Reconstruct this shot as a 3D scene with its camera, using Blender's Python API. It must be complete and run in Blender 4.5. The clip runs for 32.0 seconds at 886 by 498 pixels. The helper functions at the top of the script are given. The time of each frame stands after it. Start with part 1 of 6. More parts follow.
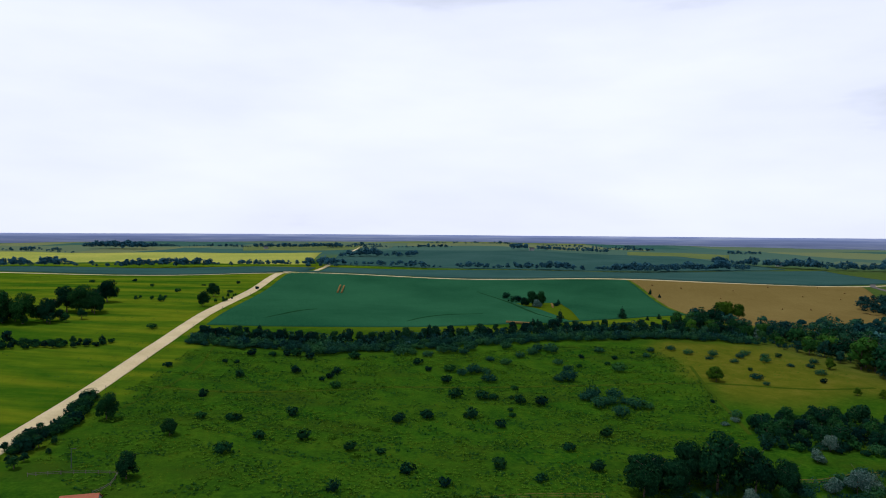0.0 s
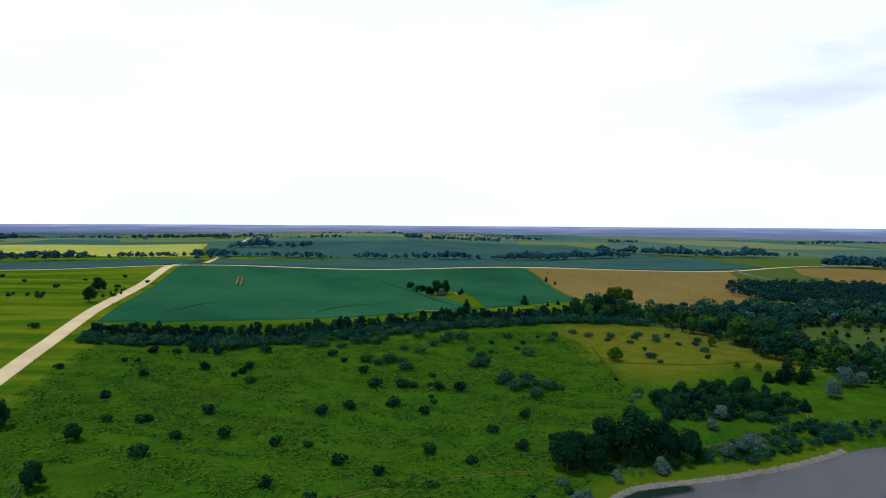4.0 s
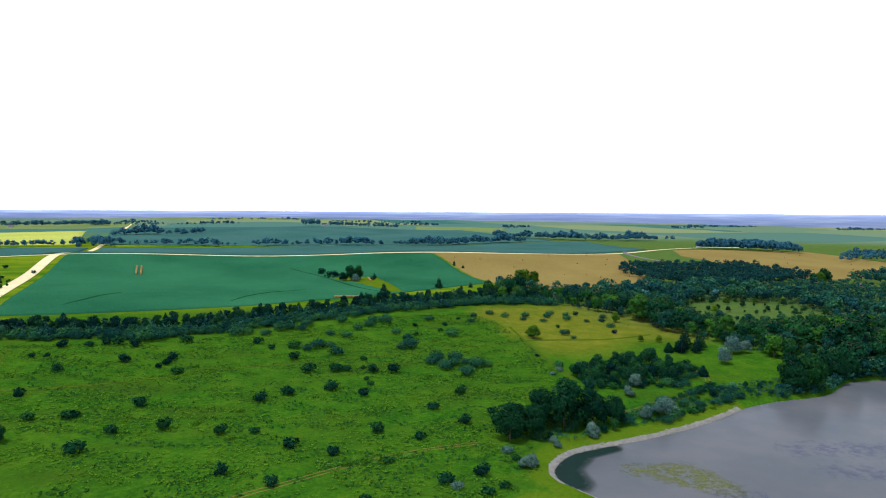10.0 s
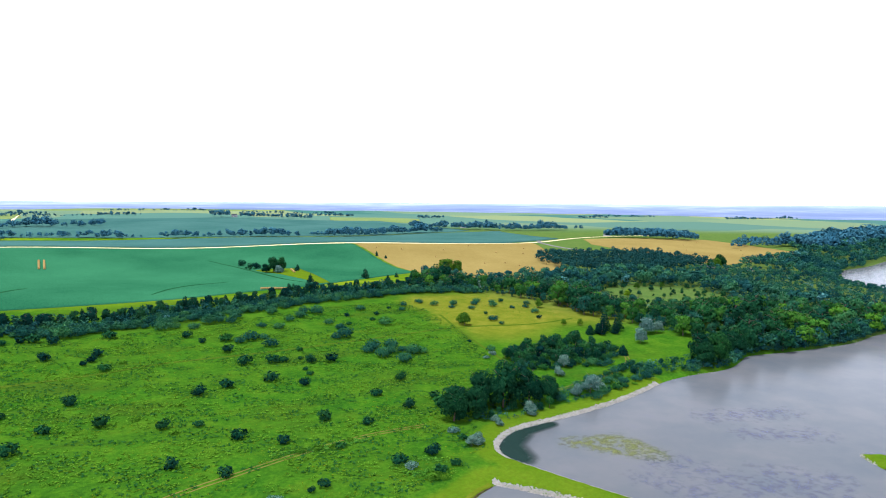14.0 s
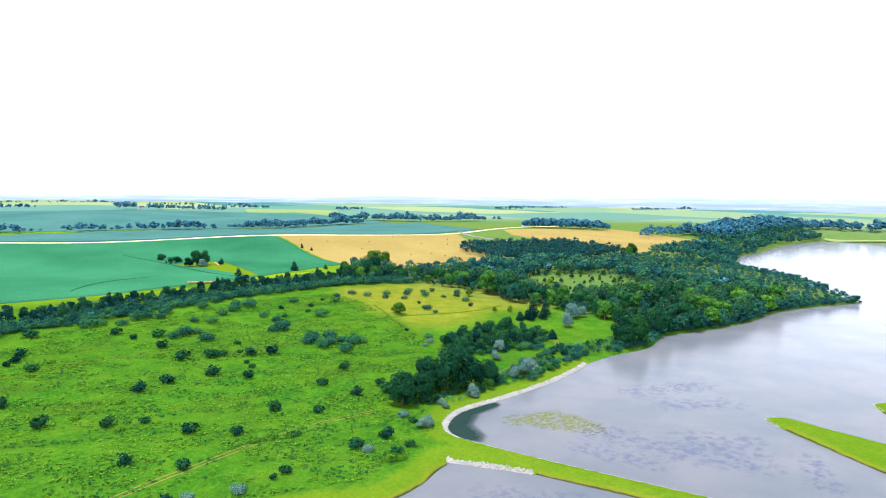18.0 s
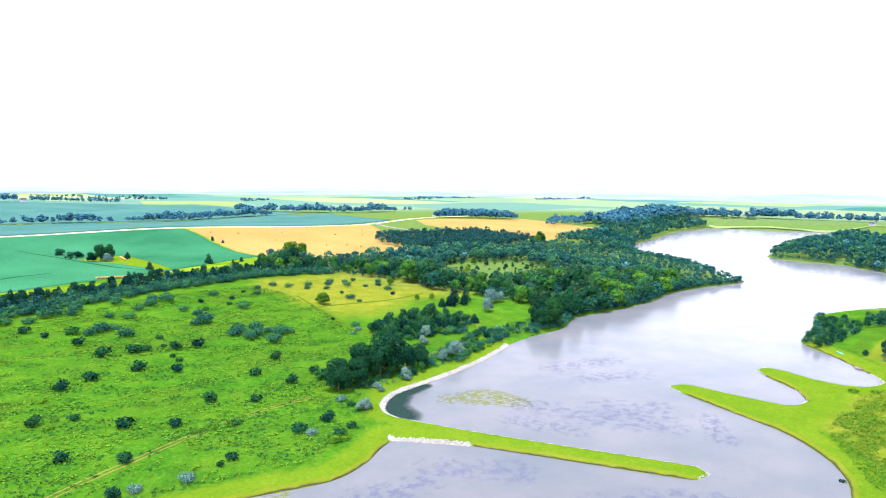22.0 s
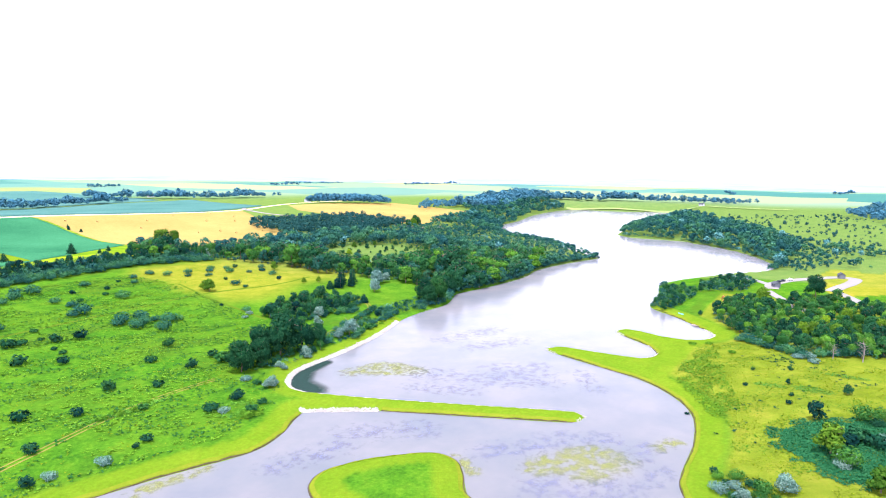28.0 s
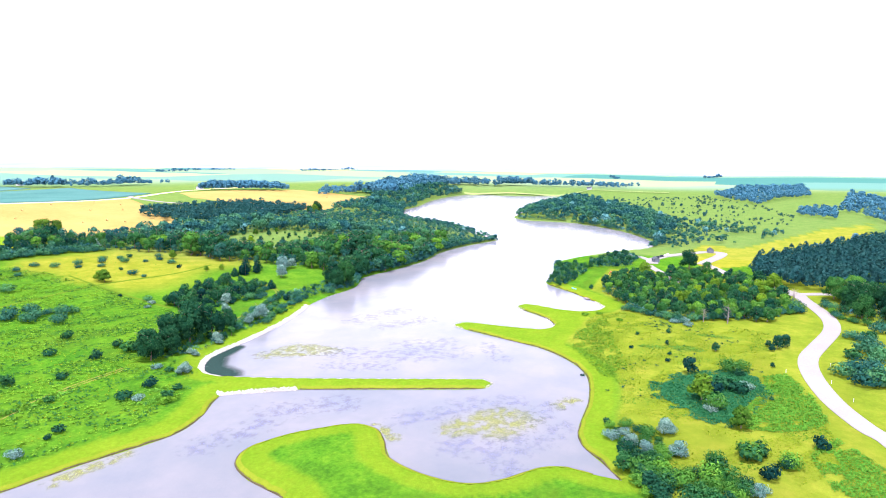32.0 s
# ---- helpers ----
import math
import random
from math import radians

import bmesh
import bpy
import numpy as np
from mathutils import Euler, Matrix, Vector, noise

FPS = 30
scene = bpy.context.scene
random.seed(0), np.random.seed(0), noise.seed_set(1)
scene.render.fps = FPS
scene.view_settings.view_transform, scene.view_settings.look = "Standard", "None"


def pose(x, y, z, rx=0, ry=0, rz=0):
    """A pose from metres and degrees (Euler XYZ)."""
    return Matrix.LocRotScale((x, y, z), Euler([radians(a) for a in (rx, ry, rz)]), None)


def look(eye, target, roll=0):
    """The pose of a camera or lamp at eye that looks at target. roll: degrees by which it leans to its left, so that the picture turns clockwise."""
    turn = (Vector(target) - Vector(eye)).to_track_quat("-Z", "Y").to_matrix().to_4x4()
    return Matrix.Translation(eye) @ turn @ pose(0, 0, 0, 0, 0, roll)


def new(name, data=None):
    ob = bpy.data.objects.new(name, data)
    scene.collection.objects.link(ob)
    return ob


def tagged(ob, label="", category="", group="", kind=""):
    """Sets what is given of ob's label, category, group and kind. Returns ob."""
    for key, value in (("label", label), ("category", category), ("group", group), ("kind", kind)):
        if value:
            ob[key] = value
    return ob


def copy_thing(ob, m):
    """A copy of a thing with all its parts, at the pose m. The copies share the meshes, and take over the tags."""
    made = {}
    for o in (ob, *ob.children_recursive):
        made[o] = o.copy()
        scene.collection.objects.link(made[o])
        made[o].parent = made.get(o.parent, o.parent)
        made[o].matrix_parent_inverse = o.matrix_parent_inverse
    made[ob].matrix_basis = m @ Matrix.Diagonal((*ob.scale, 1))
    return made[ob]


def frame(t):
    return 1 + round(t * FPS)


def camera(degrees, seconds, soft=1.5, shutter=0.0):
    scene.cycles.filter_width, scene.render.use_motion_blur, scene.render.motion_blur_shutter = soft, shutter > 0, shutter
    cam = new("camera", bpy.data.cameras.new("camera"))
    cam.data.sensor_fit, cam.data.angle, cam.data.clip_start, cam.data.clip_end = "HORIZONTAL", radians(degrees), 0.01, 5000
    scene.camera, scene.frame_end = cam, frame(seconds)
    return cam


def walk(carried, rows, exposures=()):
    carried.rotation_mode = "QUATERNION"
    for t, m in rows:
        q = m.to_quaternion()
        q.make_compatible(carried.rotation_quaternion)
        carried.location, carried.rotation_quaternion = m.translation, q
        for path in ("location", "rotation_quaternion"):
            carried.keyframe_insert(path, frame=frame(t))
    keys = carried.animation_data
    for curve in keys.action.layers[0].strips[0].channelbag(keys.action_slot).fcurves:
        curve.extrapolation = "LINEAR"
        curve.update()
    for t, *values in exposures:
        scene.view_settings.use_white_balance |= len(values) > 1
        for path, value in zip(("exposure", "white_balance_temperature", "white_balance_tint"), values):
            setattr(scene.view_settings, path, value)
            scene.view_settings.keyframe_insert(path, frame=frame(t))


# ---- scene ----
cam = camera(70.46, 32.0, 1.0)


def view(x, y, z, yaw, pitch, roll):
    return pose(x, y, z, 90 + pitch, 0, yaw) @ pose(0, 0, 0, 0, 0, roll)


PATH = [
    (0.0, view(0.00, 0.00, 79.99, 0.001, -1.486, 0.384)),
    (0.5, view(-1.41, -0.09, 79.91, -0.717, -1.597, 0.378)),
    (1.0, view(-2.96, -0.26, 79.94, -1.890, -1.712, 0.364)),
    (1.5, view(-4.51, -0.33, 79.82, -3.237, -1.827, 0.358)),
    (2.0, view(-6.16, -0.49, 79.90, -4.577, -1.936, 0.343)),
    (2.5, view(-7.76, -0.39, 79.70, -5.738, -2.022, 0.288)),
    (3.0, view(-9.30, -0.94, 79.85, -7.066, -2.121, 0.316)),
    (3.5, view(-11.06, -0.89, 79.86, -8.869, -2.220, 0.334)),
    (5.5, view(-17.86, -1.62, 79.72, -11.735, -2.648, 0.330)),
    (6.0, view(-19.54, -1.99, 79.78, -12.934, -2.760, 0.355)),
    (6.5, view(-20.96, -2.20, 79.76, -13.545, -2.866, 0.317)),
    (7.0, view(-22.66, -2.31, 79.77, -14.199, -2.955, 0.334)),
    (7.5, view(-24.31, -2.50, 79.68, -15.045, -3.051, 0.349)),
    (8.0, view(-25.67, -2.70, 79.64, -16.161, -3.146, 0.348)),
    (8.5, view(-27.17, -2.96, 79.58, -17.297, -3.251, 0.347)),
    (9.0, view(-28.84, -3.10, 79.50, -18.123, -3.341, 0.354)),
    (9.5, view(-30.54, -3.37, 79.47, -18.956, -3.447, 0.325)),
    (10.0, view(-32.13, -3.64, 79.78, -19.870, -3.590, 0.329)),
    (10.5, view(-33.94, -3.91, 79.80, -20.787, -3.691, 0.339)),
    (11.0, view(-35.53, -4.20, 79.84, -21.605, -3.794, 0.358)),
    (11.5, view(-37.17, -4.28, 79.71, -22.711, -3.894, 0.364)),
    (12.0, view(-38.48, -4.41, 79.87, -23.864, -4.025, 0.309)),
    (12.5, view(-40.16, -4.79, 79.96, -24.801, -4.133, 0.328)),
    (13.0, view(-41.97, -4.87, 79.94, -25.925, -4.233, 0.319)),
    (13.5, view(-43.63, -4.92, 79.79, -27.007, -4.319, 0.310)),
    (14.0, view(-45.16, -5.11, 79.74, -27.962, -4.407, 0.351)),
    (14.5, view(-47.00, -5.45, 79.76, -28.952, -4.491, 0.329)),
    (16.5, view(-53.59, -6.11, 79.96, -32.849, -4.863, 0.324)),
    (17.0, view(-55.40, -6.27, 80.03, -33.889, -4.961, 0.358)),
    (17.5, view(-57.09, -6.44, 80.15, -34.784, -5.041, 0.377)),
    (18.0, view(-58.74, -6.57, 80.18, -35.670, -5.149, 0.391)),
    (18.5, view(-60.57, -6.66, 80.16, -36.609, -5.241, 0.378)),
    (19.0, view(-62.23, -6.74, 80.07, -37.714, -5.339, 0.378)),
    (19.5, view(-63.92, -6.80, 79.98, -38.761, -5.436, 0.385)),
    (20.0, view(-65.57, -7.36, 80.12, -39.684, -5.528, 0.375)),
    (20.5, view(-67.43, -7.43, 80.10, -40.810, -5.617, 0.395)),
    (21.0, view(-68.86, -7.73, 80.10, -42.022, -5.727, 0.373)),
    (21.5, view(-70.56, -7.90, 80.19, -43.229, -5.854, 0.338)),
    (22.0, view(-72.12, -8.02, 80.08, -44.206, -5.935, 0.331)),
    (22.5, view(-73.80, -8.24, 80.16, -45.139, -6.040, 0.302)),
    (23.0, view(-75.49, -8.38, 80.28, -46.120, -6.159, 0.307)),
    (23.5, view(-77.01, -8.58, 80.06, -47.173, -6.221, 0.329)),
    (24.0, view(-78.64, -8.74, 80.26, -48.028, -6.370, 0.351)),
    (24.5, view(-80.18, -9.09, 80.22, -48.848, -6.471, 0.369)),
    (25.0, view(-81.79, -9.03, 80.09, -49.854, -6.562, 0.360)),
    (25.5, view(-83.54, -9.00, 80.12, -50.974, -6.666, 0.365)),
    (27.5, view(-90.11, -9.74, 79.96, -55.365, -7.072, 0.402)),
    (28.0, view(-91.76, -9.93, 80.03, -56.355, -7.216, 0.402)),
    (28.5, view(-93.33, -10.09, 80.06, -57.356, -7.358, 0.373)),
    (29.0, view(-94.94, -10.20, 79.95, -58.444, -7.512, 0.400)),
    (29.5, view(-96.51, -10.69, 79.90, -59.375, -7.657, 0.384)),
    (30.0, view(-98.18, -10.77, 79.91, -60.463, -7.811, 0.398)),
    (30.5, view(-99.64, -10.95, 79.89, -61.537, -7.984, 0.397)),
    (31.0, view(-101.28, -11.13, 79.77, -62.638, -8.160, 0.415)),
    (31.5, view(-102.54, -11.36, 79.72, -64.163, -8.375, 0.366)),
    (32.0, view(-103.42, -11.15, 79.53, -65.700, -8.409, 0.380)),
]
# exposure along the flight: the clip's camera opens up
walk(cam, PATH, [(0.0, -1.08, 5900, 14), (3.0, -0.95, 5850, 13), (6.0, -0.54, 5750, 10), (9.0, -0.14, 5750, 10), (13.0, 0.60, 5750, 11), (19.0, 1.46, 5800, 13), (23.0, 1.74, 5850, 18), (28.0, 1.92, 5900, 24), (32.0, 2.00, 5900, 27)])

# ---------------------------------------------------------------- sky and sun
SUN_HEIGHT, SUN_FROM = radians(74), radians(262)
sky = bpy.data.worlds.new("sky")
scene.world = sky
sky.use_nodes = True
wn, wl = sky.node_tree.nodes, sky.node_tree.links
air = wn.new("ShaderNodeTexSky")
air.sky_type, air.sun_disc = "NISHITA", False
air.sun_elevation, air.sun_rotation = SUN_HEIGHT, SUN_FROM
air.air_density, air.dust_density = 1.0, 2.0
dim = wn.new("ShaderNodeMix")
dim.data_type, dim.blend_type, dim.inputs[0].default_value = "RGBA", "MULTIPLY", 1.0
dim.inputs[7].default_value = (0.13, 0.13, 0.13, 1)
wl.new(air.outputs[0], dim.inputs[6])
coord = wn.new("ShaderNodeTexCoord")
squash = wn.new("ShaderNodeMapping")
squash.inputs["Scale"].default_value = (1.1, 1.1, 4.5)
wl.new(coord.outputs["Generated"], squash.inputs[0])
puffs = wn.new("ShaderNodeTexNoise")
puffs.inputs["Scale"].default_value, puffs.inputs["Detail"].default_value, puffs.inputs["Roughness"].default_value = 2.0, 6, 0.5
wl.new(squash.outputs[0], puffs.inputs["Vector"])
# clouds overlap to a white veil towards the horizon and open to blue overhead
high = wn.new("ShaderNodeSeparateXYZ")
wl.new(coord.outputs["Generated"], high.inputs[0])
open_up = wn.new("ShaderNodeMapRange")
open_up.inputs[1].default_value, open_up.inputs[2].default_value = 0.26, 0.62
open_up.inputs[3].default_value, open_up.inputs[4].default_value = 0.0, 0.62
wl.new(high.outputs[2], open_up.inputs[0])
thin = wn.new("ShaderNodeMath")
thin.operation = "SUBTRACT"
wl.new(puffs.outputs["Fac"], thin.inputs[0])
wl.new(open_up.outputs[0], thin.inputs[1])
cover = wn.new("ShaderNodeValToRGB")
cover.color_ramp.elements[0].position, cover.color_ramp.elements[0].color = 0.0, (0.12, 0.12, 0.12, 1)
cover.color_ramp.elements[1].position, cover.color_ramp.elements[1].color = 0.62, (1, 1, 1, 1)
cover.color_ramp.elements.new(0.36).color = (0.88, 0.88, 0.88, 1)
wl.new(thin.outputs[0], cover.inputs[0])
veil = wn.new("ShaderNodeMix")
veil.data_type = "RGBA"
veil.inputs[7].default_value = (2.00, 2.03, 2.16, 1)
wl.new(cover.outputs[0], veil.inputs[0])
wl.new(dim.outputs[2], veil.inputs[6])
wl.new(veil.outputs[2], wn["Background"].inputs[0])
wn["Background"].inputs[1].default_value = 1.0

sun = new("sun", bpy.data.lights.new("sun", "SUN"))
sun.data.energy, sun.data.angle, sun.data.color = 4.3, radians(6.0), (1.0, 0.95, 0.86)
sun.matrix_world = look((math.sin(SUN_FROM) * math.cos(SUN_HEIGHT) * 500, math.cos(SUN_FROM) * math.cos(SUN_HEIGHT) * 500, math.sin(SUN_HEIGHT) * 500), (0, 0, 0))


# ---------------------------------------------------------------- materials
def nodes_of(name, rough=0.8):
    m = bpy.data.materials.new(name)
    m.use_nodes = True
    n = m.node_tree.nodes
    n["Principled BSDF"].inputs["Roughness"].default_value = rough
    n["Principled BSDF"].inputs["Specular IOR Level"].default_value = 0.0
    return m, n, m.node_tree.links, n["Principled BSDF"]


def noise_node(n, l, scale, detail=4, rough=0.6, stretch=None):
    """Noise over world places; scale in bumps per metre."""
    g = n.new("ShaderNodeNewGeometry")
    t = n.new("ShaderNodeTexNoise")
    t.inputs["Scale"].default_value, t.inputs["Detail"].default_value, t.inputs["Roughness"].default_value = scale, detail, rough
    if stretch:
        p = n.new("ShaderNodeMapping")
        p.inputs["Scale"].default_value = stretch[:3]
        p.inputs["Rotation"].default_value = (0, 0, stretch[3] if len(stretch) > 3 else 0)
        l.new(g.outputs["Position"], p.inputs[0])
        l.new(p.outputs[0], t.inputs["Vector"])
    else:
        l.new(g.outputs["Position"], t.inputs["Vector"])
    return t.outputs["Fac"]


def ramp(n, l, value, *stops):
    r = n.new("ShaderNodeValToRGB")
    while len(r.color_ramp.elements) < len(stops):
        r.color_ramp.elements.new(0.5)
    for e, (p, c) in zip(r.color_ramp.elements, stops):
        e.position, e.color = p, (*c, 1)
    l.new(value, r.inputs[0])
    return r.outputs[0]


def mix(n, l, fac, a, b, blend="MIX"):
    m = n.new("ShaderNodeMix")
    m.data_type, m.blend_type = "RGBA", blend
    for socket, v in ((m.inputs[0], fac), (m.inputs[6], a), (m.inputs[7], b)):
        if isinstance(v, bpy.types.NodeSocket):
            l.new(v, socket)
        elif isinstance(v, tuple):
            socket.default_value = (*v, 1)
        else:
            socket.default_value = v
    return m.outputs[2]


def bump(n, l, p, height, strength=0.5, distance=0.3):
    b = n.new("ShaderNodeBump")
    b.inputs["Strength"].default_value, b.inputs["Distance"].default_value = strength, distance
    l.new(height, b.inputs["Height"])
    l.new(b.outputs[0], p.inputs["Normal"])


def two_scale(name, dark, light, coarse=0.05, fine=0.9, rough=0.85, relief=0.4, tint=None, stretch=None):
    """A matt surface whose colour varies in large patches and in fine grain."""
    m, n, l, p = nodes_of(name, rough)
    big, small = noise_node(n, l, coarse, 3, 0.55), noise_node(n, l, fine, 5, 0.65, stretch)
    mid = tuple((a + b) / 2 for a, b in zip(dark, light))
    c1 = ramp(n, l, big, (0.32, dark), (0.68, light))
    c2 = ramp(n, l, small, (0.3, dark), (0.5, mid), (0.72, tint or light))
    l.new(mix(n, l, 0.55, c1, c2), p.inputs["Base Color"])
    bump(n, l, p, small, relief, 0.25)
    return m


def leaf_material(name, dark, mid, light, massed=False, calm=False):
    """Leaves: each clump its own shade, each tree its own hue, a little light let through."""
    m, n, l, p = nodes_of(name, 0.7)
    g = n.new("ShaderNodeNewGeometry")
    if massed:
        o = n.new("ShaderNodeAttribute")
        o.attribute_name = "tint"
        which = o.outputs["Fac"]
    else:
        which = n.new("ShaderNodeObjectInfo").outputs["Random"]
    dark, light = [tuple(0.55 * a + 0.45 * b for a, b in zip(v, mid)) for v in (dark, light)]
    c = ramp(n, l, g.outputs["Random Per Island"], (0.0, dark), (0.5, mid), (1.0, light))
    if calm:
        hue = ramp(n, l, which, (0.0, (0.84, 0.90, 0.96)), (1.0, (1.14, 1.08, 1.0)))
    else:
        hue = ramp(n, l, which, (0.0, (0.42, 0.58, 0.80)), (0.3, (0.72, 0.82, 0.98)), (0.6, (1.05, 1.05, 0.90)), (0.85, (1.5, 1.38, 0.92)), (0.94, (1.6, 1.42, 0.8)), (0.965, (1.6, 1.4, 0.8)), (0.985, (2.8, 2.2, 2.8) if massed else (1.2, 1.1, 0.9)))
    base = mix(n, l, 1.0, c, hue, "MULTIPLY")
    l.new(base, p.inputs["Base Color"])
    t = n.new("ShaderNodeBsdfTranslucent")
    l.new(base, t.inputs[0])
    s = n.new("ShaderNodeMixShader")
    s.inputs[0].default_value = 0.2
    l.new(p.outputs[0], s.inputs[1])
    l.new(t.outputs[0], s.inputs[2])
    l.new(s.outputs[0], n["Material Output"].inputs[0])
    return m


def ground_material():
    m, n, l, p = nodes_of("grassland", 0.9)
    at = {}
    for k in ("mown", "meadow", "dry", "pale_hazed_grass", "far"):
        a = n.new("ShaderNodeAttribute")
        a.attribute_name = k
        at[k] = a.outputs["Fac"]
    fine, mid, big = noise_node(n, l, 0.75, 6, 0.75), noise_node(n, l, 0.10, 7, 0.72), noise_node(n, l, 0.018, 4, 0.55)
    green = ramp(n, l, fine, (0.36, (0.0046, 0.029, 0.004)), (0.5, (0.0200, 0.074, 0.004)), (0.64, (0.0500, 0.126, 0.006)))
    patch_c = ramp(n, l, mid, (0.36, (0.0066, 0.042, 0.004)), (0.50, (0.0255, 0.084, 0.004)), (0.64, (0.0630, 0.124, 0.006)))
    meadow = mix(n, l, 0.5, green, patch_c)
    swathe = noise_node(n, l, 0.045, 5, 0.6, (0.45, 1.3, 1.0, 0.35))
    meadow = mix(n, l, ramp(n, l, big, (0.35, (0, 0, 0)), (0.75, (0.5, 0.5, 0.5))), meadow, (0.048, 0.092, 0.005))
    meadow = mix(n, l, ramp(n, l, swathe, (0.52, (0, 0, 0)), (0.66, (0.75, 0.75, 0.75))), meadow, (0.032, 0.064, 0.005))
    straw = ramp(n, l, mid, (0.3, (0.074, 0.090, 0.006)), (0.5, (0.105, 0.108, 0.009)), (0.7, (0.150, 0.126, 0.016)))
    terrace = noise_node(n, l, 0.03, 5, 0.6, (0.25, 1.6, 1.0, 0.1))
    pasture = mix(n, l, 0.3, ramp(n, l, terrace, (0.40, (0.034, 0.088, 0.004)), (0.5, (0.080, 0.130, 0.005)), (0.60, (0.140, 0.165, 0.007))), patch_c)
    lawn = mix(n, l, 0.3, ramp(n, l, mid, (0.3, (0.054, 0.098, 0.003)), (0.7, (0.092, 0.122, 0.006))), green)
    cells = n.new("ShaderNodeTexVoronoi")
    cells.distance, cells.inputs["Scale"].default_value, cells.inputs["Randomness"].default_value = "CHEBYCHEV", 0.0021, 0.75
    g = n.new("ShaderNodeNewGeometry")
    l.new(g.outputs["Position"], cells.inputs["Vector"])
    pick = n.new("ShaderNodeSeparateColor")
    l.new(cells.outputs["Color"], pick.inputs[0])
    # far field colours have the blue of distance haze mixed in
    hazed_plots = ramp(n, l, pick.outputs[0], (0.0, (0.026, 0.082, 0.066)), (0.22, (0.052, 0.112, 0.086)), (0.36, (0.150, 0.170, 0.068)), (0.52, (0.042, 0.100, 0.086)), (0.68, (0.125, 0.160, 0.072)), (0.85, (0.060, 0.116, 0.092)), (1.0, (0.160, 0.180, 0.070)))
    c = mix(n, l, at["meadow"], pasture, meadow)
    c = mix(n, l, at["dry"], c, straw)
    # grass paled towards blue with distance as painted haze; also olive clearing grass
    pale_hazed_grass = mix(n, l, 0.3, ramp(n, l, mid, (0.3, (0.046, 0.082, 0.022)), (0.7, (0.092, 0.108, 0.032))), green)
    c = mix(n, l, at["pale_hazed_grass"], c, pale_hazed_grass)
    c = mix(n, l, at["mown"], c, lawn)
    c = mix(n, l, at["far"], c, hazed_plots)
    l.new(c, p.inputs["Base Color"])
    bump(n, l, p, fine, 0.9, 0.6)
    return m


def water_material():
    m, n, l, p = nodes_of("lake_water", 0.18)
    p.inputs["IOR"].default_value, p.inputs["Specular IOR Level"].default_value = 1.065, 0.5
    silt = ramp(n, l, noise_node(n, l, 0.035, 7, 0.62), (0.32, (0.062, 0.069, 0.076)), (0.50, (0.074, 0.077, 0.081)), (0.62, (0.084, 0.084, 0.086)), (0.74, (0.078, 0.078, 0.090)))
    l.new(silt, p.inputs["Base Color"])
    bump(n, l, p, noise_node(n, l, 1.1, 4, 0.6, (1.0, 1.0, 1.0)), 0.30, 0.12)
    return m


def floating_material(name, dark, light, most, sparse=0.44):
    """Plants lying on or just under the water, and a painted tree reflection, thinning out to open water at a ragged
    edge.
    """
    m, n, l, p = nodes_of(name, 0.6)
    g = n.new("ShaderNodeAttribute")
    g.attribute_name = "cover"
    spots, fine = noise_node(n, l, 0.30, 8, 0.70), noise_node(n, l, 1.4, 5, 0.7)
    l.new(ramp(n, l, fine, (0.3, dark), (0.7, light)), p.inputs["Base Color"])
    ragged = ramp(n, l, spots, (sparse, (0.0, 0.0, 0.0)), (sparse + 0.22, (1.0, 1.0, 1.0)))
    thick = n.new("ShaderNodeMath")
    thick.operation = "MULTIPLY"
    l.new(g.outputs["Fac"], thick.inputs[0])
    l.new(ragged, thick.inputs[1])
    there = ramp(n, l, thick.outputs[0], (0.14, (0, 0, 0)), (0.32, (most * 0.5, most * 0.5, most * 0.5)), (0.62, (most, most, most)))
    clear = n.new("ShaderNodeBsdfTransparent")
    s = n.new("ShaderNodeMixShader")
    l.new(there, s.inputs[0])
    l.new(clear.outputs[0], s.inputs[1])
    l.new(p.outputs[0], s.inputs[2])
    l.new(s.outputs[0], n["Material Output"].inputs[0])
    return m


GROUND = ground_material()
WATER = water_material()
GRAVEL = two_scale("pale_gravel", (0.42, 0.34, 0.18), (0.64, 0.53, 0.31), 0.08, 1.2, 0.95, 0.3)
CONCRETE = two_scale("pale_paving", (0.104, 0.099, 0.090), (0.140, 0.132, 0.122), 0.06, 1.5, 0.85, 0.1)
DIRT = two_scale("track_soil", (0.075, 0.070, 0.014), (0.125, 0.105, 0.026), 0.1, 0.9, 0.95, 0.3)
BANKSOIL = two_scale("dark_bank_soil", (0.020, 0.017, 0.010), (0.060, 0.050, 0.025), 0.4, 2.0, 0.95, 0.5)
PATHGRASS = two_scale("trodden_grass", (0.030, 0.058, 0.004), (0.050, 0.080, 0.006), 0.1, 1.0, 0.95, 0.3)
MOWN = two_scale("mown_path_grass", (0.048, 0.082, 0.003), (0.070, 0.108, 0.005), 0.1, 1.0, 0.95, 0.3)
FRINGE = two_scale("yellowed_bank_grass", (0.052, 0.080, 0.004), (0.090, 0.104, 0.008), 0.12, 1.1, 0.95, 0.4)
SOY = two_scale("soybean_rows", (0.007, 0.045, 0.020), (0.029, 0.116, 0.052), 0.012, 1.6, 0.8, 0.3, stretch=(2.2, 0.12, 1, 0.06))
CORN = two_scale("maize_crop", (0.018, 0.058, 0.050), (0.046, 0.102, 0.086), 0.01, 0.5, 0.8, 0.3)
DARKGRASS = two_scale("rank_ditch_grass", (0.006, 0.032, 0.010), (0.014, 0.052, 0.018), 0.1, 1.0, 0.95, 0.3)
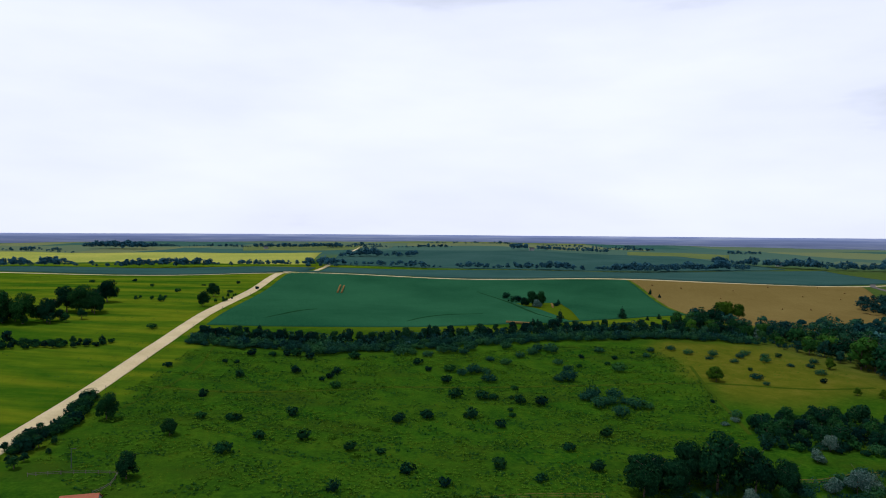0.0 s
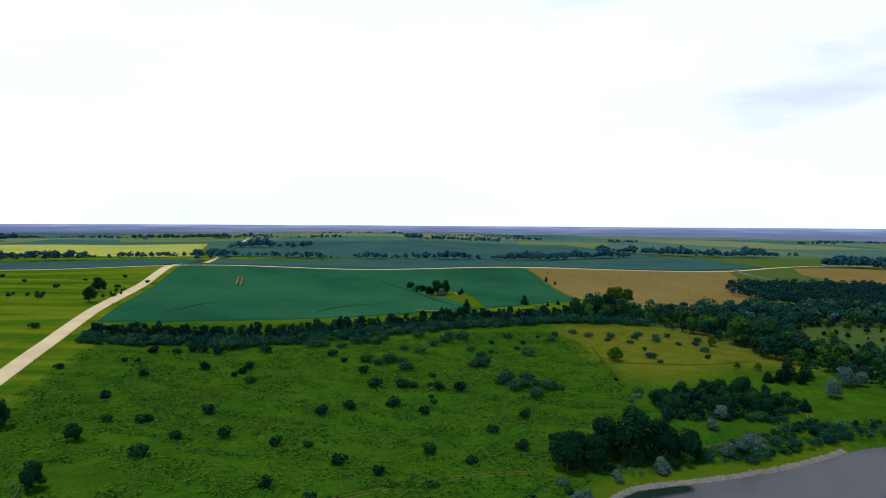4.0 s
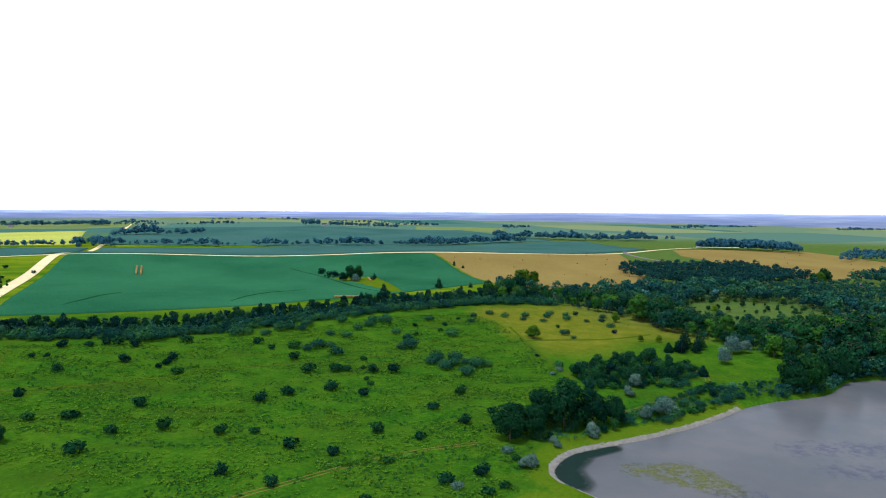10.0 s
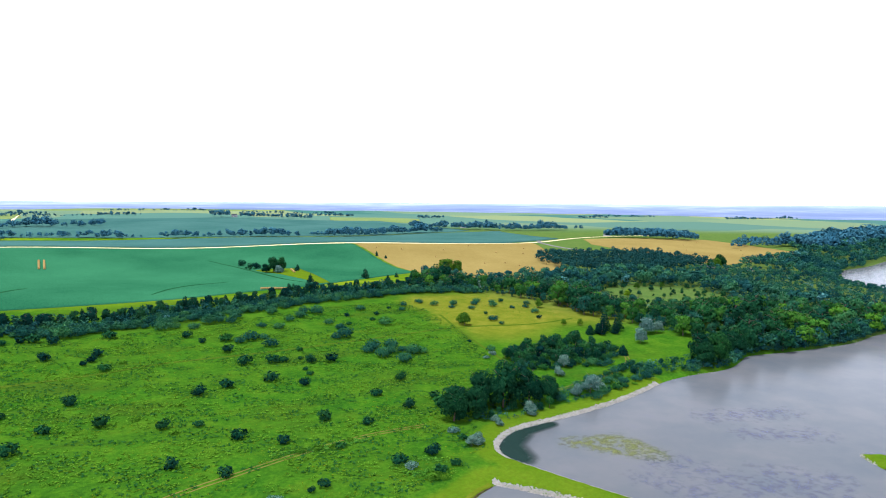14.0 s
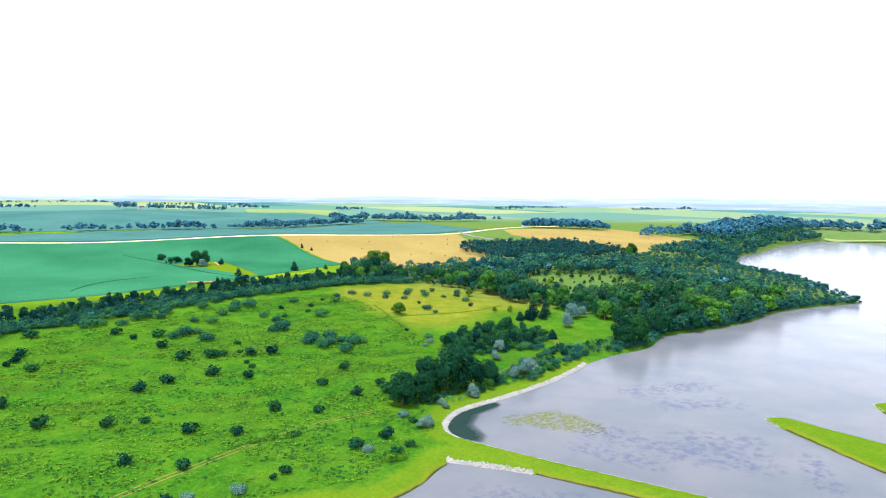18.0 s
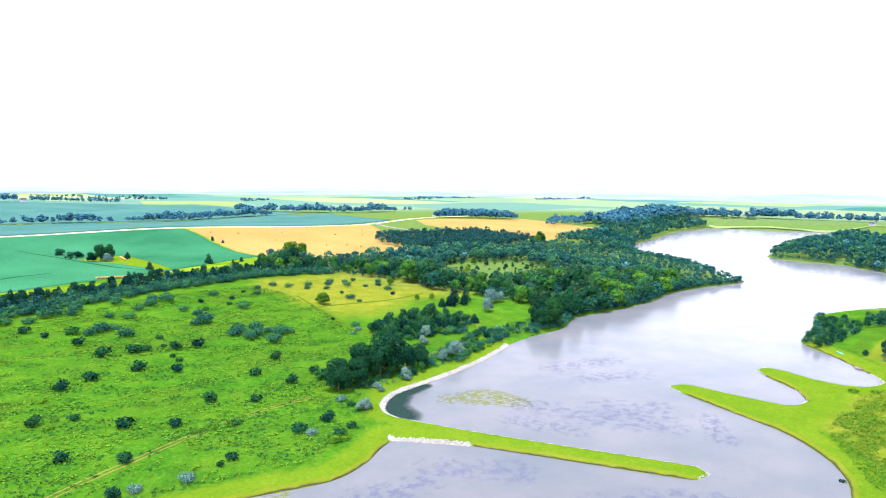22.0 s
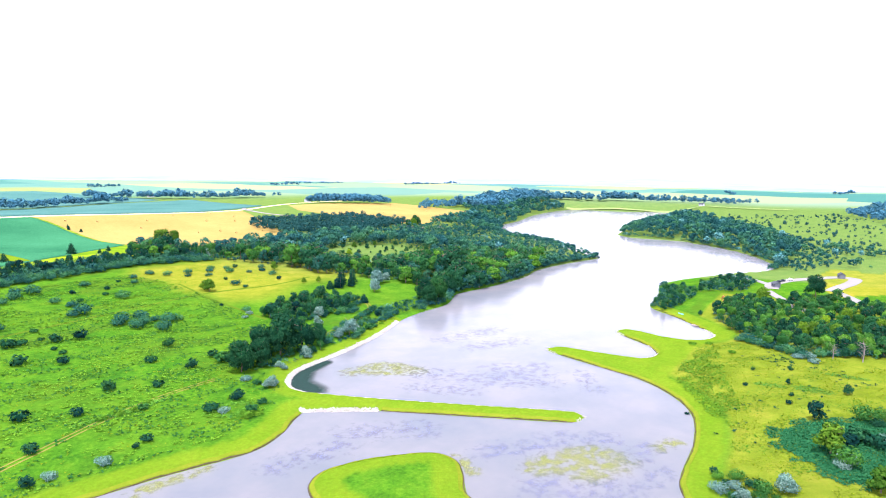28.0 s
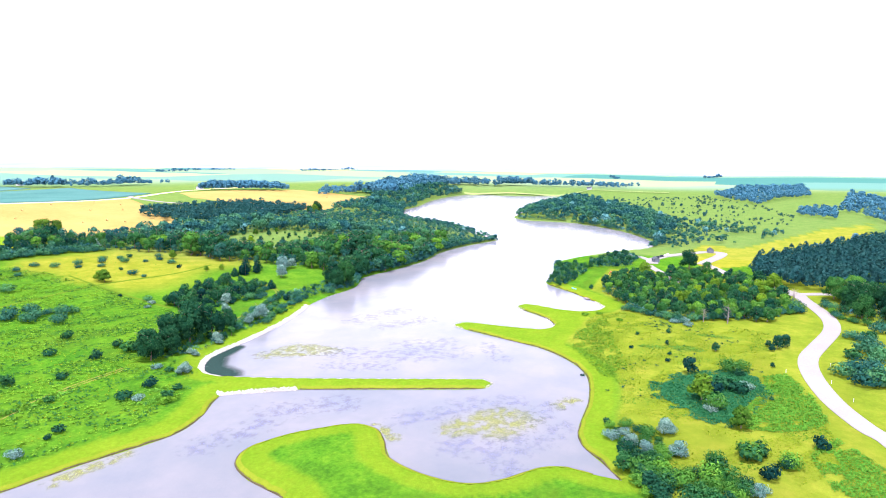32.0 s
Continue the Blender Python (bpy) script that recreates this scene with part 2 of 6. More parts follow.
STUBBLE = two_scale("ripe_stubble", (0.126, 0.091, 0.025), (0.186, 0.140, 0.044), 0.014, 0.8, 0.9, 0.25, stretch=(1.4, 0.10, 1, 1.2))
PALEHAY = two_scale("far_hay", (0.070, 0.115, 0.040), (0.150, 0.175, 0.055), 0.006, 0.2, 0.9, 0.2)
HAYFIELD = two_scale("cut_hayfield", (0.17, 0.23, 0.040), (0.42, 0.40, 0.080), 0.006, 0.2, 0.9, 0.2)
BALE = two_scale("straw_bales", (0.17, 0.110, 0.035), (0.29, 0.20, 0.075), 0.6, 3.0, 0.95, 0.5)
STONE = two_scale("limestone", (0.110, 0.101, 0.086), (0.260, 0.242, 0.212), 0.5, 2.5, 0.9, 0.5)
BARK = two_scale("grey_bark", (0.060, 0.045, 0.032), (0.130, 0.105, 0.080), 0.5, 3.0, 0.9, 0.5)
DEADWOOD = two_scale("bleached_wood", (0.11, 0.085, 0.08), (0.20, 0.165, 0.155), 0.5, 3.0, 0.9, 0.5)
WHITEPAINT = two_scale("white_siding", (0.24, 0.24, 0.24), (0.31, 0.31, 0.31), 0.3, 2.0, 0.6, 0.1)
ROOFRED = two_scale("red_roofing", (0.30, 0.09, 0.05), (0.42, 0.15, 0.09), 0.3, 2.0, 0.7, 0.3)
ROOFGREY = two_scale("grey_roofing", (0.028, 0.032, 0.036), (0.050, 0.056, 0.062), 0.3, 2.0, 0.6, 0.3)
DARKGLASS = two_scale("dark_window_glass", (0.010, 0.012, 0.015), (0.020, 0.024, 0.030), 0.3, 1.0, 0.1, 0.0)
TEAL = two_scale("teal_hull_paint", (0.05, 0.22, 0.22), (0.08, 0.30, 0.29), 0.4, 2.0, 0.4, 0.1)
CARPAINT = two_scale("dark_car_paint", (0.012, 0.014, 0.020), (0.020, 0.024, 0.034), 0.3, 1.0, 0.25, 0.0)
CARWHITE = two_scale("white_car_paint", (0.60, 0.60, 0.60), (0.70, 0.70, 0.70), 0.3, 1.0, 0.25, 0.0)
TYRE = two_scale("tyre_rubber", (0.012, 0.012, 0.012), (0.025, 0.025, 0.025), 0.3, 1.0, 0.8, 0.0)
METAL = two_scale("galvanised_metal", (0.065, 0.070, 0.080), (0.105, 0.110, 0.125), 0.3, 2.0, 0.5, 0.1)
# dark colour that stands in for trees mirrored in the water
DARK_REFLECTION = floating_material("tree_reflection_paint", (0.006, 0.016, 0.013), (0.014, 0.030, 0.024), 0.85, 0.22)
ALGAE = floating_material("floating_algae", (0.085, 0.100, 0.020), (0.135, 0.140, 0.036), 0.62, 0.40)
WEEDBED = floating_material("submerged_weed", (0.050, 0.060, 0.130), (0.070, 0.082, 0.170), 0.28)
BROAD = leaf_material("broad_leaves", (0.001, 0.014, 0.007), (0.008, 0.042, 0.018), (0.032, 0.094, 0.032))
LIME = leaf_material("lime_leaves", (0.020, 0.058, 0.004), (0.050, 0.105, 0.008), (0.095, 0.155, 0.012))
SILVER = leaf_material("silver_leaves", (0.008, 0.040, 0.026), (0.054, 0.116, 0.090), (0.225, 0.315, 0.270), calm=True)
NEEDLE = leaf_material("cedar_needles", (0.002, 0.014, 0.010), (0.006, 0.030, 0.019), (0.015, 0.052, 0.028))
BLUE = leaf_material("olive_leaves", (0.005, 0.034, 0.020), (0.016, 0.066, 0.036), (0.046, 0.112, 0.062))
WEED = leaf_material("weed_leaves", (0.024, 0.078, 0.005), (0.050, 0.126, 0.008), (0.090, 0.176, 0.014), calm=True)
SHADE = leaf_material("shade_tree_leaves", (0.001, 0.011, 0.006), (0.006, 0.033, 0.014), (0.025, 0.074, 0.026))
BROADMASS = leaf_material("wood_leaves", (0.003, 0.018, 0.015), (0.013, 0.056, 0.044), (0.046, 0.124, 0.088), True)
NEEDLEMASS = leaf_material("wood_needles", (0.002, 0.016, 0.016), (0.009, 0.038, 0.036), (0.025, 0.070, 0.060), True, True)
# leaves of distant woods, with the blue of the haze put into their colour
HAZEMASS = leaf_material("haze_blue_leaves", (0.012, 0.050, 0.076), (0.027, 0.088, 0.122), (0.046, 0.126, 0.160), True, True)
MIDGREEN = leaf_material("sunny_leaves", (0.008, 0.046, 0.008), (0.028, 0.092, 0.014), (0.066, 0.150, 0.024))
RANK = leaf_material("rank_weed_leaves", (0.018, 0.064, 0.004), (0.036, 0.096, 0.007), (0.070, 0.135, 0.012), calm=True)
LUSH = leaf_material("lush_weed_leaves", (0.018, 0.076, 0.006), (0.038, 0.118, 0.010), (0.074, 0.168, 0.016), calm=True)
SUMAC = leaf_material("sumac_leaves", (0.004, 0.040, 0.014), (0.012, 0.070, 0.024), (0.028, 0.104, 0.034), calm=True)
BLADES = leaf_material("grass_blades", (0.036, 0.080, 0.002), (0.074, 0.110, 0.004), (0.135, 0.150, 0.009), calm=True)


# ---------------------------------------------------------------- the lie of the land
def rounded(points, step=4.0, closed=False):
    """A smooth line through plan points (Catmull-Rom), with a point about every step metres."""
    p = [np.array(q, float) for q in points]
    n, out = len(p), []
    for i in range(n if closed else n - 1):
        if closed:
            a, b, c, d = p[i - 1], p[i], p[(i + 1) % n], p[(i + 2) % n]
        else:
            a, b, c, d = p[max(i - 1, 0)], p[i], p[i + 1], p[min(i + 2, n - 1)]
        k = max(1, int(np.linalg.norm(c - b) / step))
        for j in range(k):
            t = j / k
            out.append(0.5 * ((2 * b) + (c - a) * t + (2 * a - 5 * b + 4 * c - d) * t * t + (3 * b - a - 3 * c + d) * t ** 3))
    if not closed:
        out.append(p[-1])
    return np.array(out)


WEST_SHORE = [(-70, 150), (-40, 146), (-17, 140), (-2, 136), (19, 129), (32, 131), (42, 136), (49, 139)]
DIKE_EDGE = [(56, 129), (64, 118), (78, 89), (90, 64), (93, 60.5), (98, 60), (100, 64), (87, 93), (73, 124), (64, 147), (62, 156)]
RIPRAP_SHORE = [(66, 164), (77, 171), (94, 173), (114, 175), (135, 179), (155, 185), (164, 188.5)]
NORTH_SHORE = [(175, 191), (188, 192), (215, 192), (236, 200), (248, 204), (283, 199), (327, 197), (365, 203), (400, 201), (435, 194), (463, 187.5), (470, 191)]
FAR_LAKE = [(500, 225), (548, 275), (568, 325), (610, 370), (659, 393), (720, 425), (802, 440), (950, 480), (1121, 485), (1150, 390), (1168, 290), (1080, 262), (944, 256), (780, 256), (699, 246), (668, 230), (655, 160), (593, 91), (516, 50), (473, 50)]
COVE_SHORE = [(440, 72), (400, 92), (372, 102), (357, 104), (330, 98), (306, 91), (288, 92), (275, 86), (261, 70), (242, 52), (231, 45), (218, 50)]
SPIT_EDGE = [(214, 62), (218, 76), (219, 86), (213, 88), (206, 82), (195, 67), (184, 60), (173, 64), (171, 84), (169, 101), (163, 104), (158, 94), (151, 72)]
EAST_SHORE = [(145, 55), (134, 41), (123, 33), (112, 29), (96, 26), (82, 25), (71, 24), (63, 21), (55, 14), (48, 8)]
NEAR_SHORE = [(48, 15), (49, 22), (45, 29), (36, 35), (30, 43), (30, 55), (34, 66), (42, 72), (48, 78), (49, 85), (43, 92), (33, 100), (22, 104), (14, 101), (9, 92), (6, 79), (-2, 74), (-11, 95), (-16, 119), (-30, 128), (-70, 132)]
LAKE = rounded(WEST_SHORE + DIKE_EDGE + RIPRAP_SHORE + NORTH_SHORE + FAR_LAKE + COVE_SHORE + SPIT_EDGE + EAST_SHORE + NEAR_SHORE, 4.0, True)

LIE_X = np.array([-700, -300, -150, 0, 150, 300, 500, 800, 1300], float)
LIE_Y = np.array([-300, 0, 150, 250, 350, 420, 550, 680, 950, 1500, 2600], float)
LIE = np.array([
    10, 8, 6, 5, 8, 12, 16, 18, 20,
    10, 8, 5, 3, 5, 5, 7, 10, 14,
    16, 12, 6, 3, 3, 4, 5, 8, 12,
    20, 18, 10, 4.5, 5, 6, 8, 10, 14,
    26, 25, 18, 12, 11, 9, 10, 12, 15,
    27, 26, 24, 20, 17, 13, 13, 14, 16,
    29, 29, 28, 19, 16, 16, 18, 17, 18,
    33, 33, 34, 31, 31, 26, 24, 22, 20,
    22, 22, 20, 18, 18, 18, 18, 20, 22,
    30, 30, 32, 34, 34, 30, 26, 26, 26,
    44, 44, 46, 46, 46, 44, 42, 40, 40]).reshape(11, 9)


def cubic_weights(axis, v):
    """Indices and Catmull-Rom weights of the four table lines round each value."""
    v = np.clip(v, axis[0], axis[-1])
    i = np.clip(np.searchsorted(axis, v, side="right") - 1, 0, len(axis) - 2)
    t = (v - axis[i]) / (axis[i + 1] - axis[i])
    w = [(-t + 2 * t ** 2 - t ** 3) / 2, (2 - 5 * t ** 2 + 3 * t ** 3) / 2, (t + 4 * t ** 2 - 3 * t ** 3) / 2, (t ** 3 - t ** 2) / 2]
    k = [np.clip(i + o, 0, len(axis) - 1) for o in (-1, 0, 1, 2)]
    return k, w


def shore_distance(x, y):
    """Metres to the shore, positive on land, negative on the water."""
    out = np.full(x.shape, 1e9)
    inside = np.zeros(x.shape, bool)
    near = (x > -150) & (x < 1320) & (y > -120) & (y < 620)
    px, py = x[near], y[near]
    best, odd = np.full(px.shape, 1e9), np.zeros(px.shape, bool)
    for a, b in zip(LAKE, np.roll(LAKE, -1, 0)):
        d = b - a
        t = np.clip(((px - a[0]) * d[0] + (py - a[1]) * d[1]) / (d @ d + 1e-9), 0, 1)
        best = np.minimum(best, (px - a[0] - t * d[0]) ** 2 + (py - a[1] - t * d[1]) ** 2)
        if a[1] != b[1]:
            odd ^= ((a[1] > py) != (b[1] > py)) & (px < d[0] * (py - a[1]) / d[1] + a[0])
    out[near], inside[near] = np.sqrt(best), odd
    return np.where(inside, -out, out)


def land(x, y):
    """Height of the ground at plan places (arrays)."""
    x, y = np.asarray(x, float), np.asarray(y, float)
    (ky, wy), (kx, wx) = cubic_weights(LIE_Y, y), cubic_weights(LIE_X, x)
    z = sum(wy[a] * wx[b] * LIE[ky[a], kx[b]] for a in range(4) for b in range(4))
    r = np.hypot(x, y)
    s = np.clip((r - 2600) / 2300, 0, 1)
    z = z + (15 - z) * s * s * (3 - 2 * s)
    z = z + 1.6 * np.sin(x / 61 + 0.7 * np.sin(y / 83)) * np.sin(y / 74 + 1.3) * np.clip((y - 330) / 200, 0, 1)
    d = shore_distance(x, y)
    s = np.clip(d / 45, 0, 1)
    bank = np.where(d > 0, 0.55 * np.minimum(d, 2.0) + 0.03 * np.clip(d - 2, 0, 30), 0.4 * np.maximum(d, -6))
    return np.where(d > 45, z, bank + (z - bank) * s * s * (3 - 2 * s))


# ---------------------------------------------------------------- mesh helpers
def mesh_of(name, verts, faces, material, smooth=False):
    me = bpy.data.meshes.new(name)
    me.from_pydata([tuple(map(float, v)) for v in verts], [], faces)
    me.materials.append(material)
    if smooth:
        me.polygons.foreach_set("use_smooth", [True] * len(me.polygons))
    me.update()
    return me


def quads(name, verts, material, sides=4, tint=None, facing=None):
    """A mesh of loose faces with four (or three) corners each, from an array of corners."""
    verts = np.ascontiguousarray(verts, np.float32).reshape(-1, 3)
    me = bpy.data.meshes.new(name)
    n = len(verts)
    me.vertices.add(n)
    me.vertices.foreach_set("co", verts.ravel())
    me.loops.add(n)
    me.loops.foreach_set("vertex_index", np.arange(n, dtype=np.int32))
    me.polygons.add(n // sides)
    me.polygons.foreach_set("loop_start", np.arange(0, n, sides, dtype=np.int32))
    me.materials.append(material)
    me.update(calc_edges=True)
    if tint is not None:
        me.attributes.new("tint", "FLOAT", "POINT").data.foreach_set("value", np.ascontiguousarray(tint, np.float32))
    if facing is not None:
        me.polygons.foreach_set("use_smooth", np.ones(n // sides, bool))
        f = np.asarray(facing, np.float32)
        f = np.repeat(f / (np.linalg.norm(f, axis=1)[:, None] + 1e-9), sides, 0)
        me.normals_split_custom_set_from_vertices(f)
    return me


def heights(xy):
    """Heights of the ground mesh at plan places."""
    xy = np.asarray(xy, float)
    i = np.clip(np.searchsorted(gx, xy[:, 0], side="right") - 1, 0, len(gx) - 2)
    j = np.clip(np.searchsorted(gy, xy[:, 1], side="right") - 1, 0, len(gy) - 2)
    u, v = (xy[:, 0] - gx[i]) / (gx[i + 1] - gx[i]), (xy[:, 1] - gy[j]) / (gy[j + 1] - gy[j])
    return (GZ[j, i] * (1 - u) + GZ[j, i + 1] * u) * (1 - v) + (GZ[j + 1, i] * (1 - u) + GZ[j + 1, i + 1] * u) * v


def at_height(x, y):
    return float(heights([(x, y)])[0])


def patch(name, bottom, top, material, rise, across=60, along=60):
    """A field laid over the land between a lower and an upper edge line, with a skirt down to the soil."""
    def even(line, k):
        line = np.array(line, float)
        s = np.r_[0, np.cumsum(np.linalg.norm(np.diff(line, axis=0), axis=1))]
        u = np.linspace(0, s[-1], k)
        return np.stack([np.interp(u, s, line[:, 0]), np.interp(u, s, line[:, 1])], 1)
    a, b = even(bottom, across), even(top, across)
    v = np.linspace(0, 1, along)[:, None, None]
    xy = (a[None] * (1 - v) + b[None] * v).reshape(-1, 2)
    z = heights(xy)
    verts = [(x, y, h + rise) for (x, y), h in zip(xy, z)]
    faces = [(j * across + i, j * across + i + 1, (j + 1) * across + i + 1, (j + 1) * across + i) for j in range(along - 1) for i in range(across - 1)]
    rim = [i for i in range(across)] + [j * across + across - 1 for j in range(1, along)] + [(along - 1) * across + i for i in range(across - 2, -1, -1)] + [j * across for j in range(along - 2, 0, -1)]
    low = len(verts)
    verts += [(xy[k][0], xy[k][1], z[k] - 0.8) for k in rim]
    faces += [(rim[k], low + k, low + (k + 1) % len(rim), rim[(k + 1) % len(rim)]) for k in range(len(rim))]
    return new(name, mesh_of(name, verts, faces, material, True))


def ribbon(name, line, width, material, rise=0.12, crown=0.06, step=5.0, cuts=4):
    """A road or track laid over the land along a plan line, cambered, with sides that reach into the ground."""
    c = rounded(line, step)
    d = np.gradient(c, axis=0)
    d /= np.linalg.norm(d, axis=1)[:, None] + 1e-9
    side = np.stack([d[:, 1], -d[:, 0]], 1)
    verts, faces = [], []
    offs = np.linspace(-0.5, 0.5, cuts + 1)
    for k in range(len(c)):
        w = width if np.isscalar(width) else float(np.interp(k / (len(c) - 1), np.linspace(0, 1, len(width)), width))
        p = c[k] + side[k] * offs[:, None] * w
        z = heights(p)
        row = [(p[i][0], p[i][1], z[i] + rise + crown * (1 - 4 * offs[i] ** 2)) for i in range(cuts + 1)]
        verts += [(row[0][0], row[0][1], row[0][2] - 0.6)] + row + [(row[-1][0], row[-1][1], row[-1][2] - 0.6)]
    m = cuts + 3
    faces = [(k * m + i, k * m + i + 1, (k + 1) * m + i + 1, (k + 1) * m + i) for k in range(len(c) - 1) for i in range(m - 1)]
    return new(name, mesh_of(name, verts, faces, material))


def inside(poly, x, y):
    odd = False
    for (ax, ay), (bx, by) in zip(poly, poly[1:] + poly[:1]):
        if (ay > y) != (by > y) and x < (bx - ax) * (y - ay) / (by - ay) + ax:
            odd = not odd
    return odd


def scatter(poly, gap, rng, most=9999, wet=False):
    """Places in a plan polygon, at least gap metres apart and off the water."""
    x0, x1 = min(p[0] for p in poly), max(p[0] for p in poly)
    y0, y1 = min(p[1] for p in poly), max(p[1] for p in poly)
    cell, grid, out = gap, {}, []
    for _ in range(int((x1 - x0) * (y1 - y0) / gap ** 2 * 5)):
        x, y = rng.uniform(x0, x1), rng.uniform(y0, y1)
        if not inside(poly, x, y):
            continue
        i, j = int(x // cell), int(y // cell)
        if any((x - a) ** 2 + (y - b) ** 2 < gap * gap for u in (-1, 0, 1) for v in (-1, 0, 1) for a, b in grid.get((i + u, j + v), ())):
            continue
        grid.setdefault((i, j), []).append((x, y))
        out.append((x, y))
        if len(out) >= most:
            break
    if out and not wet:
        p = np.array(out)
        keep = shore_distance(p[:, 0], p[:, 1]) > 1.2
        out = [q for q, k in zip(out, keep) if k]
    return out


# ---------------------------------------------------------------- ground and lake
def spread(lo, a, b, hi, step):
    """Grid lines: even between a and b, growing outwards."""
    mid = list(np.arange(a, b + step / 2, step))
    out, s = [], step
    v = mid[-1]
    while v < hi:
        s = min(s * 1.055, 140)
        v += s
        out.append(v)
    back, s, v = [], step, mid[0]
    while v > lo:
        s = min(s * 1.055, 140)
        v -= s
        back.append(v)
    return np.array(back[::-1] + mid + out)


gx, gy = spread(-5200, -120, 300, 5400, 2.0), spread(-2600, -80, 320, 5400, 2.0)
X, Y = np.meshgrid(gx, gy)
xs, ys = X.ravel(), Y.ravel()
zs = land(xs, ys)
GZ = zs.reshape(X.shape)
w = len(gx)
ground_mesh = mesh_of("ground", np.stack([xs, ys, zs], 1), [(j * w + i, j * w + i + 1, (j + 1) * w + i + 1, (j + 1) * w + i) for j in range(len(gy) - 1) for i in range(w - 1)], GROUND, True)
dist = shore_distance(xs, ys)


def ease(v, a, b):
    s = np.clip((v - a) / (b - a), 0, 1)
    return s * s * (3 - 2 * s)


def within(poly, x, y):
    """Which of the plan places lie in a polygon."""
    odd = np.zeros(x.shape, bool)
    for (ax, ay), (bx, by) in zip(poly, poly[1:] + poly[:1]):
        if ay != by:
            odd ^= ((ay > y) != (by > y)) & (x < (bx - ax) * (y - ay) / (by - ay) + ax)
    return odd


BEACH_MEADOW = [(416, 18), (468, 5), (460, -25), (540, -66), (612, -99), (674, -152), (510, -122), (459, -82), (415, -53), (369, -24), (349, -1)]
SPIT_LAWN = [(146, 52), (150, 46.5), (171, 47), (192, 47), (207, 44), (222, 50), (224, 92), (150, 108)]
park = 1 - ease(np.hypot((xs - 110) / 1.4, ys - 90), 120, 150)
zones = {
    "mown": np.maximum(1 - ease(dist, 7.5, 9.5), 0) * park * (ys < 195) * ~((xs > 168) & (ys > 150)) + 0.9 * within(SPIT_LAWN, xs, ys) * (dist > 0),
    "meadow": ease(xs, -138, -128) * (1 - ease(ys, 380, 420)),
    "dry": np.clip(ease(xs + 3 * np.sin(ys / 7), 116, 136) * (1 - ease(xs, 240, 262)) * ease(ys + 5 * np.sin(xs / 11) - 0.12 * (xs - 130), 256, 292) * (1 - ease(ys, 370, 390)) * 0.8 + 0.95 * within(BEACH_MEADOW, xs, ys) + 0.55 * ease(dist, 8, 12) * (ys < 60) * (xs > 40) * (xs < 330), 0, 1),
    # grows with distance: where haze is put into the grass colour
    "pale_hazed_grass": np.clip(ease(np.hypot(xs - 100, ys - 150), 150, 270) * ease(xs, 170, 250), 0, 1) * np.where(within(BEACH_MEADOW, xs, ys), 0.2, 0.92) * ~((xs < 400) & (ys < 190)),
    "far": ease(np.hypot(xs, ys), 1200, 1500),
}
for k, v in zones.items():
    ground_mesh.attributes.new(k, "FLOAT", "POINT").data.foreach_set("value", v.astype(np.float32))
ground = tagged(new("ground", ground_mesh), "rolling green grassland with meadows, pasture and distant farmland", "ground", kind="structure")

lx, ly = spread(-150, -100, 300, 1350, 8.0), spread(-60, 0, 240, 640, 8.0)
LX, LY = np.meshgrid(lx, ly)
w = len(lx)
water = tagged(new("water", mesh_of("water", np.stack([LX.ravel(), LY.ravel(), 0 * LX.ravel()], 1), [(j * w + i, j * w + i + 1, (j + 1) * w + i + 1, (j + 1) * w + i) for j in range(len(ly) - 1) for i in range(w - 1)], WATER, True)), "still grey lake water with floating weed patches", "lake", kind="structure")

# ---------------------------------------------------------------- roads and fields
def lane(y):
    return -147 - (y - 208) * 0.0596


tagged(ribbon("gravel_road", [(lane(y), y) for y in (90, 208, 330, 450, 560, 677)], 8.6, GRAVEL, 0.25, 0.12), "straight pale gravel country road between grass verges", "road", kind="structure")
tagged(ribbon("gravel_road", [(-2400, 660), (-900, 668), (-450, 674), (-175, 679), (0, 680), (198, 682), (330, 688), (470, 700), (620, 760), (900, 800)], 7.5, GRAVEL, 0.25, 0.12, 12.0), "pale gravel road along the top of the crop fields", "road", kind="structure")
tagged(ribbon("gravel_road", [(lane(y), y) for y in (688, 850, 1000, 1200, 1400, 1650, 1900)], 6.5, GRAVEL, 0.3, 0.12, 15.0), "pale gravel road running north through crops", "road", kind="structure")
tagged(ribbon("park_road", [(40, -66), (86, -57), (98, -51), (117, -45), (141, -42), (160, -43), (181, -49), (205, -56), (225, -58), (246, -56), (268, -52), (284, -50)], 6.6, CONCRETE, 0.15, 0.06, 3.0), "curving pale paved park road", "road", kind="structure")
tagged(ribbon("park_road", [(281, -45), (288, -60), (292, -75), (298, -95), (310, -140)], 5.8, CONCRETE, 0.19, 0.06, 3.0), "pale paved side road at a junction under trees", "road", kind="structure")

tagged(patch("crop_field", [(-147, 390), (-111, 392), (-66, 397), (-8, 405), (44, 419), (84, 429), (136, 459), (196, 503)], [(-164, 672), (196, 673)], SOY, 0.55, 90, 70), "smooth dark green soybean field on a gentle slope", "crop field", kind="structure")
tagged(patch("stubble_field", [(200, 504), (206, 470), (223, 440), (267, 431), (310, 445), (352, 476)], [(200, 674), (330, 680), (462, 690)], STUBBLE, 0.3, 60, 60), "golden harvested grain field dotted with round bales", "crop field", kind="structure")
tagged(patch("stubble_field", [(516, 432), (600, 446), (682, 466), (748, 500)], [(521, 640), (572, 715), (640, 704), (769, 664)], STUBBLE, 0.3, 50, 50), "second golden harvested grain field beyond the woods", "crop field", kind="structure")
